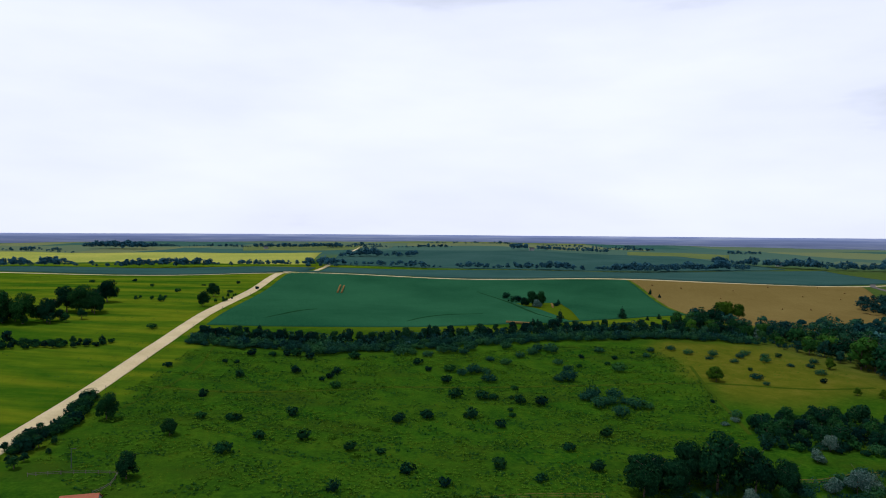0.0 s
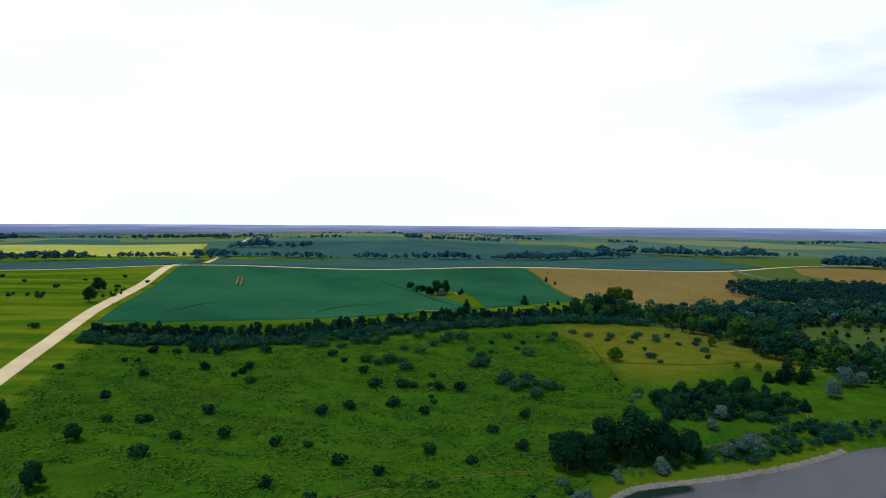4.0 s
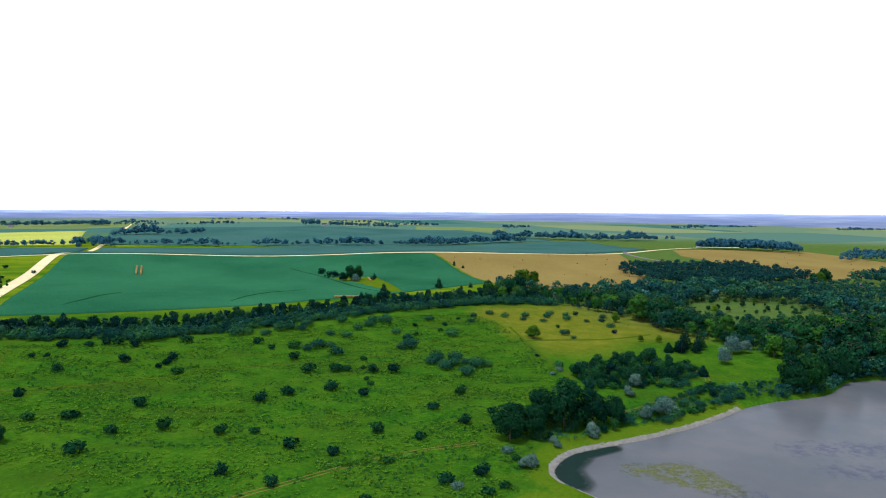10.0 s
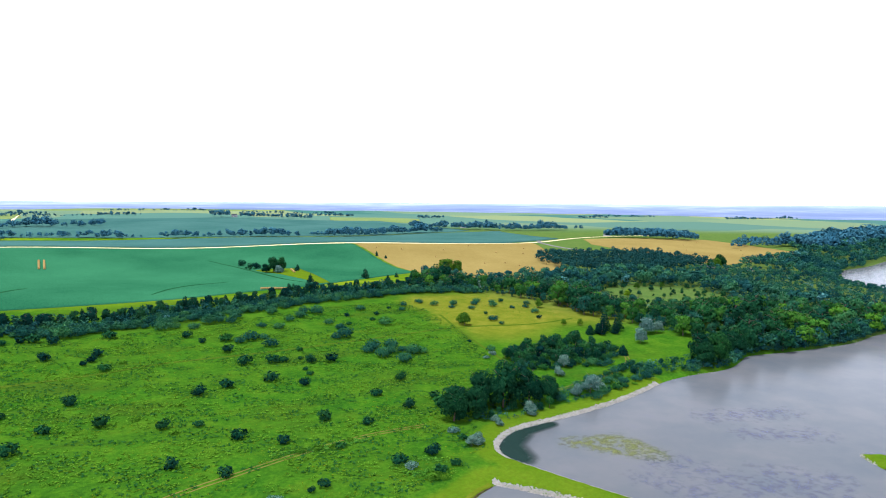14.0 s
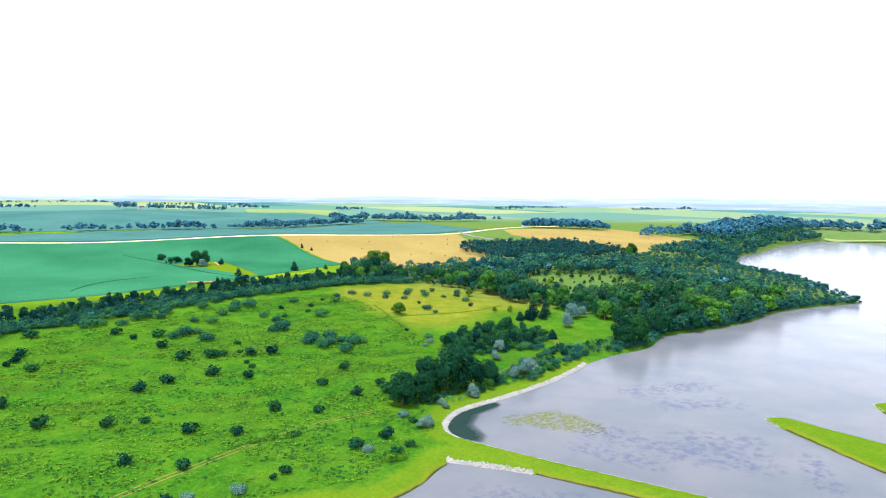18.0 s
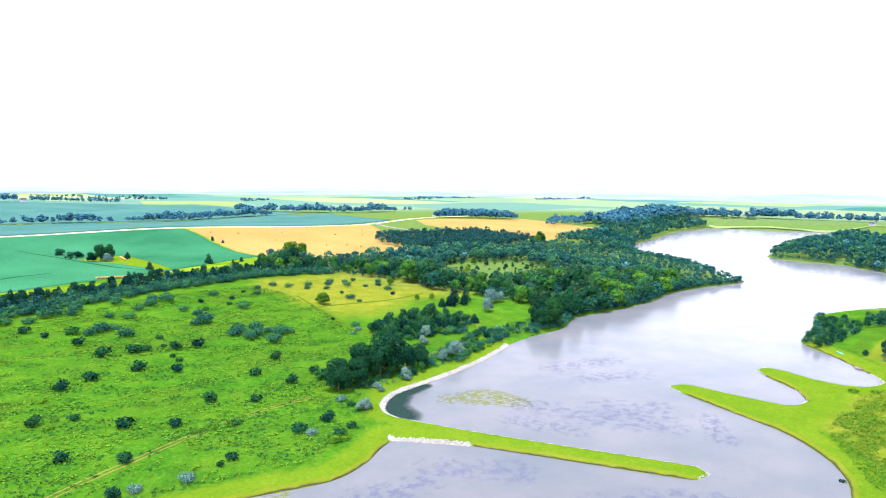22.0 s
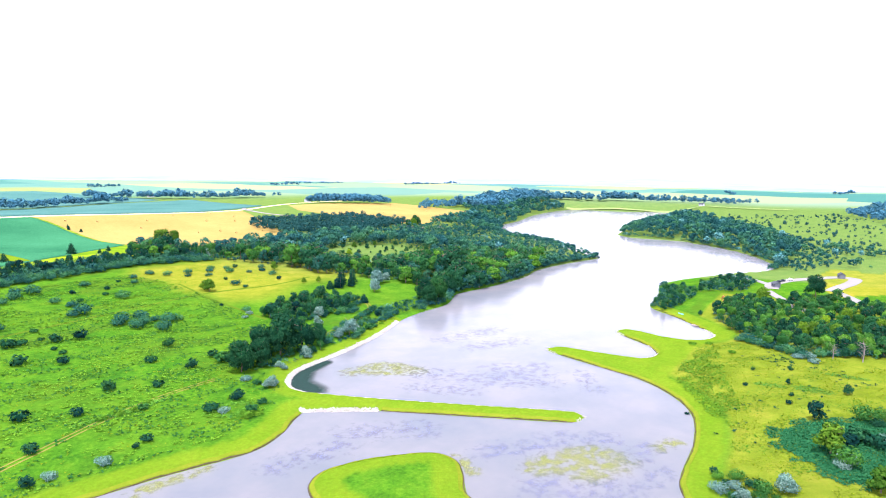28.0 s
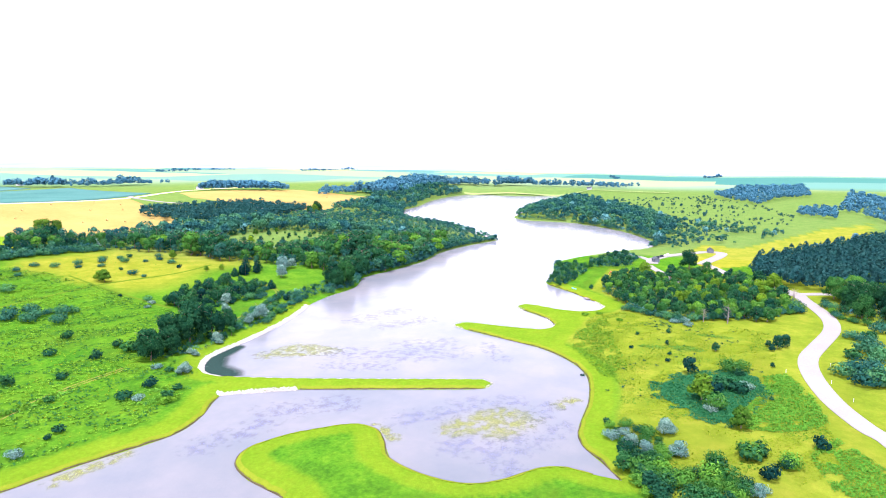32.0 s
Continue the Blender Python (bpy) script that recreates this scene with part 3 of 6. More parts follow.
tagged(patch("crop_field", [(-900, 690), (-185, 690)], [(-900, 925), (-205, 1010)], CORN, 1.2, 60, 24), "dark green maize strip north of the gravel road", "crop field", kind="structure")
tagged(patch("crop_field", [(-160, 692), (198, 694), (430, 705), (560, 760)], [(-190, 1030), (200, 1008), (420, 1010), (640, 1050)], CORN, 1.2, 60, 24), "dark green maize strip north of the gravel road", "crop field", kind="structure")
tagged(patch("crop_field", [(-200, 1100), (15, 1062), (200, 1034), (384, 1030), (590, 1080)], [(-250, 1560), (200, 1600), (560, 1500)], CORN, 1.0, 50, 30), "broad blue-green crop field beyond the creek", "crop field", kind="structure")
tagged(patch("hay_field", [(-1250, 1060), (-620, 1130), (-240, 1110)], [(-1400, 1420), (-620, 1450), (-290, 1500)], HAYFIELD, 0.4, 50, 30), "yellow-green cut hay field on a far rise", "hay field", kind="structure")
for low, top in (([(-502, 1575), (-224, 1722)], [(-597, 1873), (-260, 2004)]), ([(464, 1579), (624, 1368)], [(520, 1768), (732, 1604)]), ([(-1900, 1150), (-1450, 1160)], [(-2000, 1500), (-1480, 1480)]), ([(-200, 2250), (500, 2250)], [(-260, 2420), (560, 2430)])):
    tagged(patch("hay_field", low, top, PALEHAY, 0.4, 24, 16), "pale yellow-green hay field in the distance", "hay field", kind="structure")


# ---------------------------------------------------------------- trees
def leaf_cloud(name, blobs, count, size, material, seed, shell=0.62, droop=0.0):
    """Many small leaf clumps spread through the given ellipsoids (x, y, z, rx, ry, rz)."""
    r = np.random.default_rng(seed)
    vol = np.array([b[3] * b[4] + b[4] * b[5] + b[3] * b[5] for b in blobs])
    pick = r.choice(len(blobs), count, p=vol / vol.sum())
    b = np.array(blobs, float)[pick]
    d = r.normal(size=(count, 3))
    d /= np.linalg.norm(d, axis=1)[:, None]
    low = d[:, 2] < -0.3
    d[low, 2] *= r.uniform(0.2, 1.0, low.sum())
    rad = shell + (1.06 - shell) * r.random(count) ** 0.55
    pos = b[:, :3] + d * rad[:, None] * b[:, 3:]
    pos[:, 2] -= droop * np.hypot(d[:, 0], d[:, 1])
    nrm = d + r.normal(size=(count, 3)) * 0.32 + (0, 0, 0.3)
    nrm /= np.linalg.norm(nrm, axis=1)[:, None]
    t = np.cross(nrm, r.normal(size=(count, 3)))
    t /= np.linalg.norm(t, axis=1)[:, None]
    s = np.cross(nrm, t)
    k = size * r.uniform(0.55, 1.35, count)[:, None]
    quad = np.stack([pos - t * k * 1.0 - s * k * 0.25, pos - t * k * 0.1 - s * k * 0.8 + nrm * k * 0.25, pos + t * k * 0.95 - s * k * 0.1, pos + t * k * 0.15 + s * k * 0.85 + nrm * k * 0.15], 1).reshape(-1, 3)
    top = np.array(blobs, float)[:, 2].max()
    round_it = d * 0.9 + (pos - (0, 0, top * 0.45)) / (top * 0.6) * 0.7 + nrm * 0.14 + (0, 0, 0.2)
    return quads(name, quad, material, 4, None, round_it)


def limbs(name, height, girth, spread_r, count, material, seed, start=0.35):
    """A tapered trunk with limbs that reach into the crown."""
    r = random.Random(seed)
    verts, faces = [], []

    def tube(a, b, ra, rb, sides=6):
        a, b = Vector(a), Vector(b)
        q = (b - a).to_track_quat("Z", "Y")
        k = len(verts)
        for p, rad in ((a, ra), (a.lerp(b, 0.55) + Vector((r.uniform(-1, 1), r.uniform(-1, 1), 0)) * rad_bend * (b - a).length, (ra + rb) / 2), (b, rb)):
            for i in range(sides):
                ang = 2 * math.pi * i / sides
                verts.append(p + q @ Vector((math.cos(ang) * rad, math.sin(ang) * rad, 0)))
        for j in range(2):
            for i in range(sides):
                faces.append((k + j * sides + i, k + j * sides + (i + 1) % sides, k + (j + 1) * sides + (i + 1) % sides, k + (j + 1) * sides + i))
    rad_bend = 0.04
    tube((0, 0, -0.4), (r.uniform(-0.3, 0.3), r.uniform(-0.3, 0.3), height * 0.8), girth, girth * 0.25, 8)
    rad_bend = 0.08
    for i in range(count):
        z = height * (start + (0.75 - start) * i / max(count - 1, 1))
        a = 2.4 * i + r.uniform(-0.4, 0.4)
        reach = spread_r * r.uniform(0.5, 0.9)
        tube((0, 0, z), (math.cos(a) * reach, math.sin(a) * reach, z + reach * r.uniform(0.4, 0.9)), girth * 0.4, girth * 0.08, 5)
        faces.append((len(verts) - 15, 8 + i % 8, 8 + (i + 1) % 8))
    return mesh_of(name, verts, faces, material)


def crown_blobs(height, radius, base, lobes, seed):
    """Lobes of a broad crown round a middle mass."""
    r = random.Random(seed)
    mid = (base + height) / 2
    out = [(0, 0, mid, radius * 0.62, radius * 0.62, (height - base) * 0.46)]
    for i in range(lobes):
        a, t = 2.4 * i + r.uniform(-0.4, 0.4), r.uniform(0.05, 1)
        z = base + (height - base) * (0.18 + 0.68 * t)
        reach = radius * (0.68 - 0.42 * t ** 1.5) * r.uniform(0.8, 1.15)
        k = radius * r.uniform(0.30, 0.46)
        out.append((math.cos(a) * reach, math.sin(a) * reach, z, k, k, k * r.uniform(0.7, 0.95)))
    return out


def kind_name(group):
    """The plain name of a tree of a group."""
    return {"woodland trees": "tree", "copse trees": "copse_tree", "silver trees": "olive_tree", "yellow-green trees": "young_tree", "junipers": "juniper", "lakeside trees": "wood_tree", "park copse trees": "park_tree"}.get(group, "shade_tree")


def tree_kind(name, trunk, crown, label, category, group):
    top = tagged(new(name), label, category, group)
    for part_name, me in (("trunk", trunk), ("crown", crown)):
        if me:
            new(part_name, me).parent = top
    return top


def broadleaf(height, radius, seed, material=BROAD, label="leafy green broadleaf tree with a rounded crown", count=900, size=0.47, group="woodland trees"):
    trunk = limbs("trunk", height, 0.028 * height, radius, 7, BARK, seed)
    crown = leaf_cloud("crown", crown_blobs(height, radius, height * 0.07, 13, seed), count, size, material, seed)
    return tree_kind(kind_name(group), trunk, crown, label, "tree", group)


def cedar(height, radius, seed, label="dark green cedar with a dense pointed crown", group="cedars of the tree belt"):
    blobs = []
    r = random.Random(seed)
    for i in range(9):
        t = i / 8
        k = radius * (1 - t) ** 0.75 * r.uniform(0.8, 1.1) + 0.18
        blobs.append((r.uniform(-0.2, 0.2), r.uniform(-0.2, 0.2), height * (0.10 + 0.84 * t), k, k, height * 0.10))
    trunk = limbs("trunk", height, 0.022 * height, radius * 0.5, 3, BARK, seed)
    return tree_kind("cedar", trunk, leaf_cloud("crown", blobs, 620, 0.34, NEEDLE, seed, 0.6, 0.15), label, "cedar", group)


def pine(height, radius, seed, label="tall dark pine with layered branches", group="pines of the plantation"):
    blobs = []
    r = random.Random(seed)
    for i in range(8):
        t = i / 7
        for j in range(3):
            a = 2.1 * j + i * 0.9 + r.uniform(-0.3, 0.3)
            reach = radius * (1 - t) ** 0.8 * 0.55
            blobs.append((math.cos(a) * reach, math.sin(a) * reach, height * (0.16 + 0.80 * t), reach * 0.9 + 0.35, reach * 0.9 + 0.35, height * 0.035 + 0.15))
    trunk = limbs("trunk", height, 0.02 * height, radius * 0.5, 5, BARK, seed)
    return tree_kind("pine_tree", trunk, leaf_cloud("crown", blobs, 900, 0.40, NEEDLE, seed, 0.5, 0.3), label, "pine tree", group)


def shrub(height, radius, seed, material, label, group, count=240, size=0.28):
    r = random.Random(seed)
    blobs = [(0, 0, height * 0.42, radius * 0.7, radius * 0.7, height * 0.5)]
    for i in range(5):
        a = 1.3 * i + r.uniform(-0.3, 0.3)
        blobs.append((math.cos(a) * radius * 0.5, math.sin(a) * radius * 0.5, height * r.uniform(0.3, 0.55), radius * 0.5, radius * 0.5, height * 0.36))
    me = leaf_cloud("shrub", blobs, count, size, material, seed, 0.5)
    return tagged(new({"olive shrubs": "olive_shrub", "meadow bushes": "meadow_bush", "silver bushes": "silver_bush", "belt shrubs": "belt_shrub", "pale bushes": "weedy_bush"}.get(group, "thicket_shrub"), me), label, "shrub", group)


def set_at(ob, x, y, k=1.0, turn=0.0, tall=1.0, sink=0.0):
    return Matrix.Translation((x, y, at_height(x, y) - sink)) @ Matrix.Rotation(turn, 4, "Z") @ Matrix.Diagonal((k, k, k * tall, 1))


first_used = set()


def plant(kinds, places, rng, low=0.75, high=1.2, sink=0.1):
    """Copies of the kinds at plan places (x, y) or (x, y, size)."""
    for place in places:
        ob = rng.choice(kinds)
        k = place[2] if len(place) > 2 else rng.uniform(low, high)
        m = set_at(ob, place[0], place[1], k, rng.uniform(0, 6.28), rng.uniform(0.9, 1.12), sink)
        if ob.name in first_used:
            copy_thing(ob, m)
        else:
            first_used.add(ob.name)
            ob.matrix_basis = m


dice = random.Random(7)
BROADS = [broadleaf(10.5, 4.4, 11), broadleaf(12, 4.6, 12), broadleaf(9.5, 4.8, 13, group="copse trees"), broadleaf(8.5, 3.8, 14, group="copse trees")]
BIG = [broadleaf(12.5, 6.2, 15, SHADE, "large dark green shade tree with a wide crown", 4200, 0.35, "shade trees by the shore")]
LIMES = [broadleaf(7, 3.2, 21, LIME, "bright yellow-green young broadleaf tree", 1400, 0.32, "yellow-green trees")]
SILVERS = [broadleaf(6.5, 3.6, 31, SILVER, "silver-grey olive tree with soft foliage", 2300, 0.23, "silver trees"), broadleaf(5.0, 3.0, 32, SILVER, "low silver-grey olive tree", 1800, 0.22, "silver trees")]
WOODS = [broadleaf(h, w, k, m, "%s broadleaf tree of the lakeside wood" % tone, 700, 0.50, "lakeside trees") for h, w, k, m, tone in ((10.5, 4.3, 16, BROAD, "dark green"), (9.5, 4.6, 17, BLUE, "blue-green"), (11.5, 4.2, 18, BROAD, "tall dark green"), (9.0, 4.4, 19, MIDGREEN, "lighter green"), (10.0, 4.8, 20, BLUE, "blue-green spreading"))]
PARKTREES = [broadleaf(h, w, k, m, "%s tree of the park copse" % tone, 760, 0.48, "park copse trees") for h, w, k, m, tone in ((10.0, 4.6, 22, BROAD, "dark green round-crowned"), (9.0, 4.3, 23, MIDGREEN, "mid-green round-crowned"), (10.5, 4.2, 24, BROAD, "dark green"), (8.0, 4.0, 25, MIDGREEN, "leafy green"))]
CEDARS = [cedar(6.2, 2.9, 41), cedar(7.2, 3.1, 42), cedar(5.2, 2.8, 43)]
DARKS = [broadleaf(6.8, 3.3, 45, NEEDLE, "dark rounded juniper of the tree belt", 520, 0.44, "junipers"), broadleaf(5.8, 3.0, 46, NEEDLE, "dark rounded juniper of the tree belt", 460, 0.44, "junipers")]
PINES = [pine(13, 3.6, 51), pine(11, 3.4, 52), pine(15, 3.8, 53)]
OLIVES = [shrub(3.2, 2.3, 61, BLUE, "blue-green rounded olive shrub", "olive shrubs", 420, 0.22), shrub(2.8, 2.5, 62, BLUE, "blue-green rounded olive shrub", "olive shrubs", 420, 0.22)]
BELTS = [shrub(3.2, 2.3, 63, BLUE, "blue-green rounded shrub of the tree belt", "belt shrubs", 340, 0.26), shrub(2.9, 2.6, 64, BLUE, "blue-green rounded shrub of the tree belt", "belt shrubs", 340, 0.26)]
BUSHES = [shrub(2.8, 1.9, 71, NEEDLE, "small dark green bush in the meadow", "meadow bushes"), shrub(2.5, 2.0, 72, BROAD, "small dark green bush in the meadow", "meadow bushes")]
GREYS = [shrub(2.2, 2.1, 74, SILVER, "silver-grey bush in the grass", "silver bushes", 620, 0.16)]
GREENS = [shrub(3.6, 2.6, 81, MIDGREEN, "sunlit green thicket shrub", "thicket shrubs", 720, 0.19), shrub(3.0, 2.4, 82, MIDGREEN, "sunlit green thicket shrub", "thicket shrubs", 640, 0.19), shrub(3.4, 2.3, 83, BROAD, "dark green thicket shrub", "thicket shrubs", 640, 0.19)]
SUNNY = [broadleaf(14, 6.8, 84, MIDGREEN, "tall light green shade tree at the road junction", 3600, 0.38, "shade trees by the junction")]
PALES = [shrub(1.5, 1.8, 75, WEED, "pale yellow-green weedy bush in the meadow", "pale bushes", 200, 0.24)]


def by_width(kinds, spots, width):
    """Plant at (x, y, width in metres)."""
    plant(kinds, [(x, y, max(0.35, w / width)) for x, y, w in spots], dice)


# bushes of the meadow, one by one
by_width(BUSHES, [(-90, 332, 4.4), (-83, 334, 4.4), (-78, 334, 5.0), (-70, 330, 4.3), (-72, 306, 4.3), (-52, 308, 4.0), (-54, 300, 3.4), (-57, 296, 2.8), (-60, 250, 3.9), (-82, 242, 3.8), (-66, 225, 3.5), (-50, 225, 4.4), (-74, 210, 5.0), (-32, 216, 3.8), (-21, 214, 2.9), (-11, 198, 4.3), (-17, 247, 4.4), (-6, 252, 4.4), (6, 280, 5.0), (2, 300, 4.6), (4, 318, 5.0), (-7, 318, 3.0), (-13, 329, 4.3), (-47, 335, 5.0), (1, 188, 3.2), (19, 203, 4.0), (31, 193, 3.2), (45, 220, 3.8)], 3.5)
by_width(BUSHES, [(62, 234, 4.0), (12, 254, 5.0), (23, 243, 3.6), (29, 256, 2.5), (29, 263, 2.1), (18, 278, 4.8), (23, 278, 3.8), (34, 273, 4.3), (43, 270, 4.8), (31, 279, 2.2), (34, 292, 2.8), (51, 202, 3.9), (64, 207, 3.5), (63, 199, 5.4), (16, 177, 2.9), (-19, 172, 3.4), (4, 155, 3.0), (0, 154, 1.8), (37, 150, 3.2), (40, 161, 4.1), (28, 159, 4.0), (43, 152, 2.6), (55, 169, 2.6), (-27, 156, 3.2), (-103, 269, 3.4), (-96, 296, 3.6), (-80, 243, 2.9)], 3.5)
by_width(BUSHES, [(-104, 316, 2.4), (-101, 331, 4.4), (-134, 305, 3.6), (-110, 316, 2.4), (-94, 243, 3.4), (-32, 183, 3.3), (119, 274, 1.8), (160, 324, 2.1), (108, 356, 2.1), (95, 344, 2.7), (88, 333, 2.7), (77, 346, 2.7), (72, 328, 2.6), (186, 304, 2.8), (190, 353, 3.1), (-49, 287, 4.0), (-174, 375, 4.5), (-211, 469, 4.6), (-222, 524, 4.1), (-295, 600, 3.6), (-192, 588, 3.3), (-218, 571, 2.8), (-180, 530, 4.0), (-166, 560, 3.0), (-260, 560, 3.0), (-330, 590, 4.0)], 3.5)
by_width(OLIVES, [(10, 313, 6.0), (16, 316, 6.0), (22, 316, 5.6), (23, 303, 6.0), (57, 305, 4.4), (62, 306, 6.8), (68, 281, 6.0), (64, 278, 5.0), (68, 268, 6.0), (74, 272, 5.0), (78, 282, 6.2), (80, 273, 3.9), (83, 267, 6.0), (74, 257, 5.6), (88, 266, 3.9), (34, 333, 5.0), (26, 338, 3.8), (43, 346, 4.6), (51, 352, 5.6), (37, 363, 5.5), (62, 357, 7.0), (55, 360, 5.0), (62, 333, 4.5), (65, 322, 4.4), (90, 358, 4.9), (91, 321, 6.0), (159, 340, 3.7), (156, 309, 5.0)], 4.35)
by_width(OLIVES, [(156, 300, 2.7), (153, 353, 4.5), (173, 357, 4.6), (177, 342, 4.5), (193, 318, 4.4), (203, 341, 3.9), (186, 333, 3.0), (140, 356, 4.6), (133, 364, 4.5), (120, 360, 3.7), (114, 349, 3.5), (121, 256, 4.0), (-67, 339, 7.0), (-61, 340, 6.6), (-72, 341, 6.0), (0, 352, 6.0), (6, 354, 6.0), (16, 359, 6.0), (-8, 344, 5.1), (-23, 346, 6.8), (-17, 347, 5.0), (12, 351, 4.6), (167, 350, 4.0), (182, 352, 3.6), (196, 332, 3.6), (148, 346, 3.4)], 4.35)
by_width(PALES, [(-42, 295, 3.9), (-29, 210, 4.1), (-40, 227, 3.5), (-25, 237, 3.7), (6, 227, 2.6), (33, 147, 5.5), (36, 146, 4.0), (201, 49, 4.5), (206, 43, 3.9), (191, 31, 4.0), (4, 179, 4.0), (9, 179, 4.0), (14, 178, 3.6), (20, 181, 3.0)], 3.8)
by_width(SILVERS, [(58, 164, 5.0), (74, 179, 4.6), (90, 180, 4.8), (127, 210, 7.5), (119, 188, 8.5), (126, 188, 9.5), (133, 191, 8.0), (137, 219, 7.5), (221, 250, 12.0), (228, 249, 10.0), (271, 222, 15.0), (279, 225, 13.0), (74, 0, 7.0), (65, 8, 5.0), (62, 4, 5.4), (63, -4, 8.0), (48, -22, 5.4), (202, 236, 10.0), (89, 178, 5.4), (73, 175, 5.0), (55, 163, 5.4), (196, 392, 8.0), (202, 400, 7.5), (190, 398, 7.0), (79, 522, 10.0)], 6.6)
by_width(GREYS, [(30, 155, 4.6), (-10, 152, 4.6), (-22, 155, 4.0), (55, 175, 4.4), (66, 9, 4.4), (50, -23, 4.3), (43, -10, 3.0), (68, 14, 5.0), (71, 11, 4.0), (194, 7, 5.0), (197, 3, 5.0), (190, 1, 4.5), (98, -12, 5.5), (94, -11, 4.5), (116, -21, 5.0), (112, 246, 3.5), (118, 250, 4.0)], 4.2)
by_width(LIMES, [(134, 305, 6.6), (134, 309, 5.6), (199, 281, 3.6), (102, -8, 7.4), (84, -19, 5.4), (305, 33, 8.0), (236, -5, 7.0), (270, -30, 7.5), (232, 8, 6.0), (285, -38, 9.0), (250, -22, 7.0), (278, -8, 6.5), (214, 482, 11.0), (221, 486, 12.0), (228, 482, 10.0), (254, 0, 6.0), (246, -12, 6.0), (262, -22, 6.0), (238, 4, 5.5), (240, -30, 6.0), (190, 285, 3.0), (492, 420, 9.0), (498, 423, 9.0), (205, 330, 5.0)], 6.2)
by_width(BIG, [(60, 184, 11.5), (70, 185, 12.0), (84, 189, 16.5), (95, 188, 14.0), (104, 187, 10.5), (77, 193, 13.0), (65, 190, 11.0), (346, 9, 15.0), (250, -72, 15.0), (262, -80, 13.0), (244, -86, 14.0), (236, -72, 12.0), (232, -84, 12.0), (272, -92, 14.0), (214, 196.5, 15.0), (204, 197, 13.0), (209, 202, 15.0), (-184, 503, 12.0), (-262, 372, 20.0), (-250, 372, 19.0), (-240, 379, 16.0), (-272, 380, 20.0), (-233, 416, 17.0), (-173, 452, 11.0), (-246, 459, 18.0), (-239, 412, 19.0), (-250, 416, 19.0), (-229, 411, 16.0), (499, 421, 14.0), (488, 424, 9.0), (250, 208, 14.0), (238, 205, 13.0), (244, 212, 12.0), (76, 529, 13.0), (83, 535, 12.0), (70, 530, 9.0), (-95, 187, 8.0), (-127, 236, 9.5), (-98, 224, 7.0), (262, -84, 13.0)], 12.6)
by_width(DARKS, [(126, -3, 5.2), (155.5, -11, 3.6), (164, -31, 4.6), (168, -33, 5.2), (172, -36, 5.0), (170, -30, 4.6), (109.5, -28, 2.6), (143, -30, 2.0), (156, 7, 2.0), (267, 59, 5.0), (355, 50, 6.0)], 6.0)
by_width(CEDARS, [(196, 262, 4.6), (190, 262, 5.0), (178, 224, 5.0), (101, 546, 4.0), (84, 446, 5.0), (132, 459, 6.0), (63, 413, 5.0), (-103, 268, 3.0), (-60, 251, 2.6)], 4.8)
by_width(BUSHES, [(66, -21, 5.0), (69, -23, 4.0), (59, -13, 3.9), (64, -29, 3.3), (79, -38, 3.6), (137, 5, 1.8), (57, -25, 3.8), (115, -14, 5.0), (112, -19, 5.0), (110, -12, 4.0), (199, -69, 4.6), (166, -58, 5.0), (120, 33, 1.5), (150, 20, 1.6), (145, 5, 1.5), (168, 20, 1.4), (175, 8, 1.8)], 3.5)
by_width(BUSHES, [(58, 574, 6.0), (64, 566, 5.0), (68, 559, 6.0), (97, 534, 4.0)], 3.5)
by_width(OLIVES, [(210, -74, 6.0), (192, -68, 4.0), (166, -58, 4.5), (166, -67, 6.0), (162, -64, 5.0), (137, -61, 7.0), (135, -57, 7.0), (196, -62, 6.0), (193, -65, 5.0), (176, -63, 6.0), (180, -67, 6.0), (172, -66, 6.0), (143, -52, 6.5), (146, -57, 7.0), (140, -57, 6.0), (145, -63, 7.0), (138, -61, 6.5), (150, -61, 6.0), (151, -55, 5.0), (205, 12, 4.0), (201, 7, 4.0)], 4.35)

# thicket at the near shore, clumps and copses
plant(BROADS, [(x, y, dice.uniform(0.42, 0.62)) for x, y in scatter([(58, 9), (61, -1), (50, -2), (41, 2), (48, 8)], 3.6, dice, 15)], dice)
plant(GREENS, [(x, y, dice.uniform(0.8, 1.35)) for x, y in scatter([(57, 8), (60, -1), (54, -2), (56, -13), (52, -21), (42, -20), (37, -4), (42, 4)], 2.8, dice, 74)], dice)
plant(GREENS + BUSHES + GREENS, [(x, y, dice.uniform(0.45, 0.85)) for x, y in scatter([(80, 18), (79, 11), (70, 0), (64, -6), (58, 1), (59, 8), (72, 16)], 3.0, dice, 40)], dice)
plant(GREENS, [(132, -16, 1.2), (129, -19, 0.9), (135, -20, 0.9), (67, -21, 1.1), (69, -23, 0.9), (65, -30, 0.9), (96, -12, 1.2), (60, -13, 0.9)], dice)
plant(OLIVES + GREENS + OLIVES, [(q[0] + dice.uniform(-2, 2), q[1] + dice.uniform(-1.5, 1.5), dice.uniform(0.7, 1.25)) for q in rounded([(222, 32), (212, 24), (203, 13), (196, 6), (199, 1), (208, -8), (219, -22), (228, -31), (236, -44), (252, -47)], 3.0)], dice)
plant(OLIVES + GREENS, [(q[0] + dice.uniform(-2, 2), q[1] + dice.uniform(-1.5, 1.5), dice.uniform(0.7, 1.2)) for q in rounded([(262, -60), (246, -62), (230, -64), (222, -72), (218, -88)], 3.4)], dice)
plant(SUNNY, [(277, -66, 0.95), (281, -75, 1.0), (268, -70, 0.75)], dice)
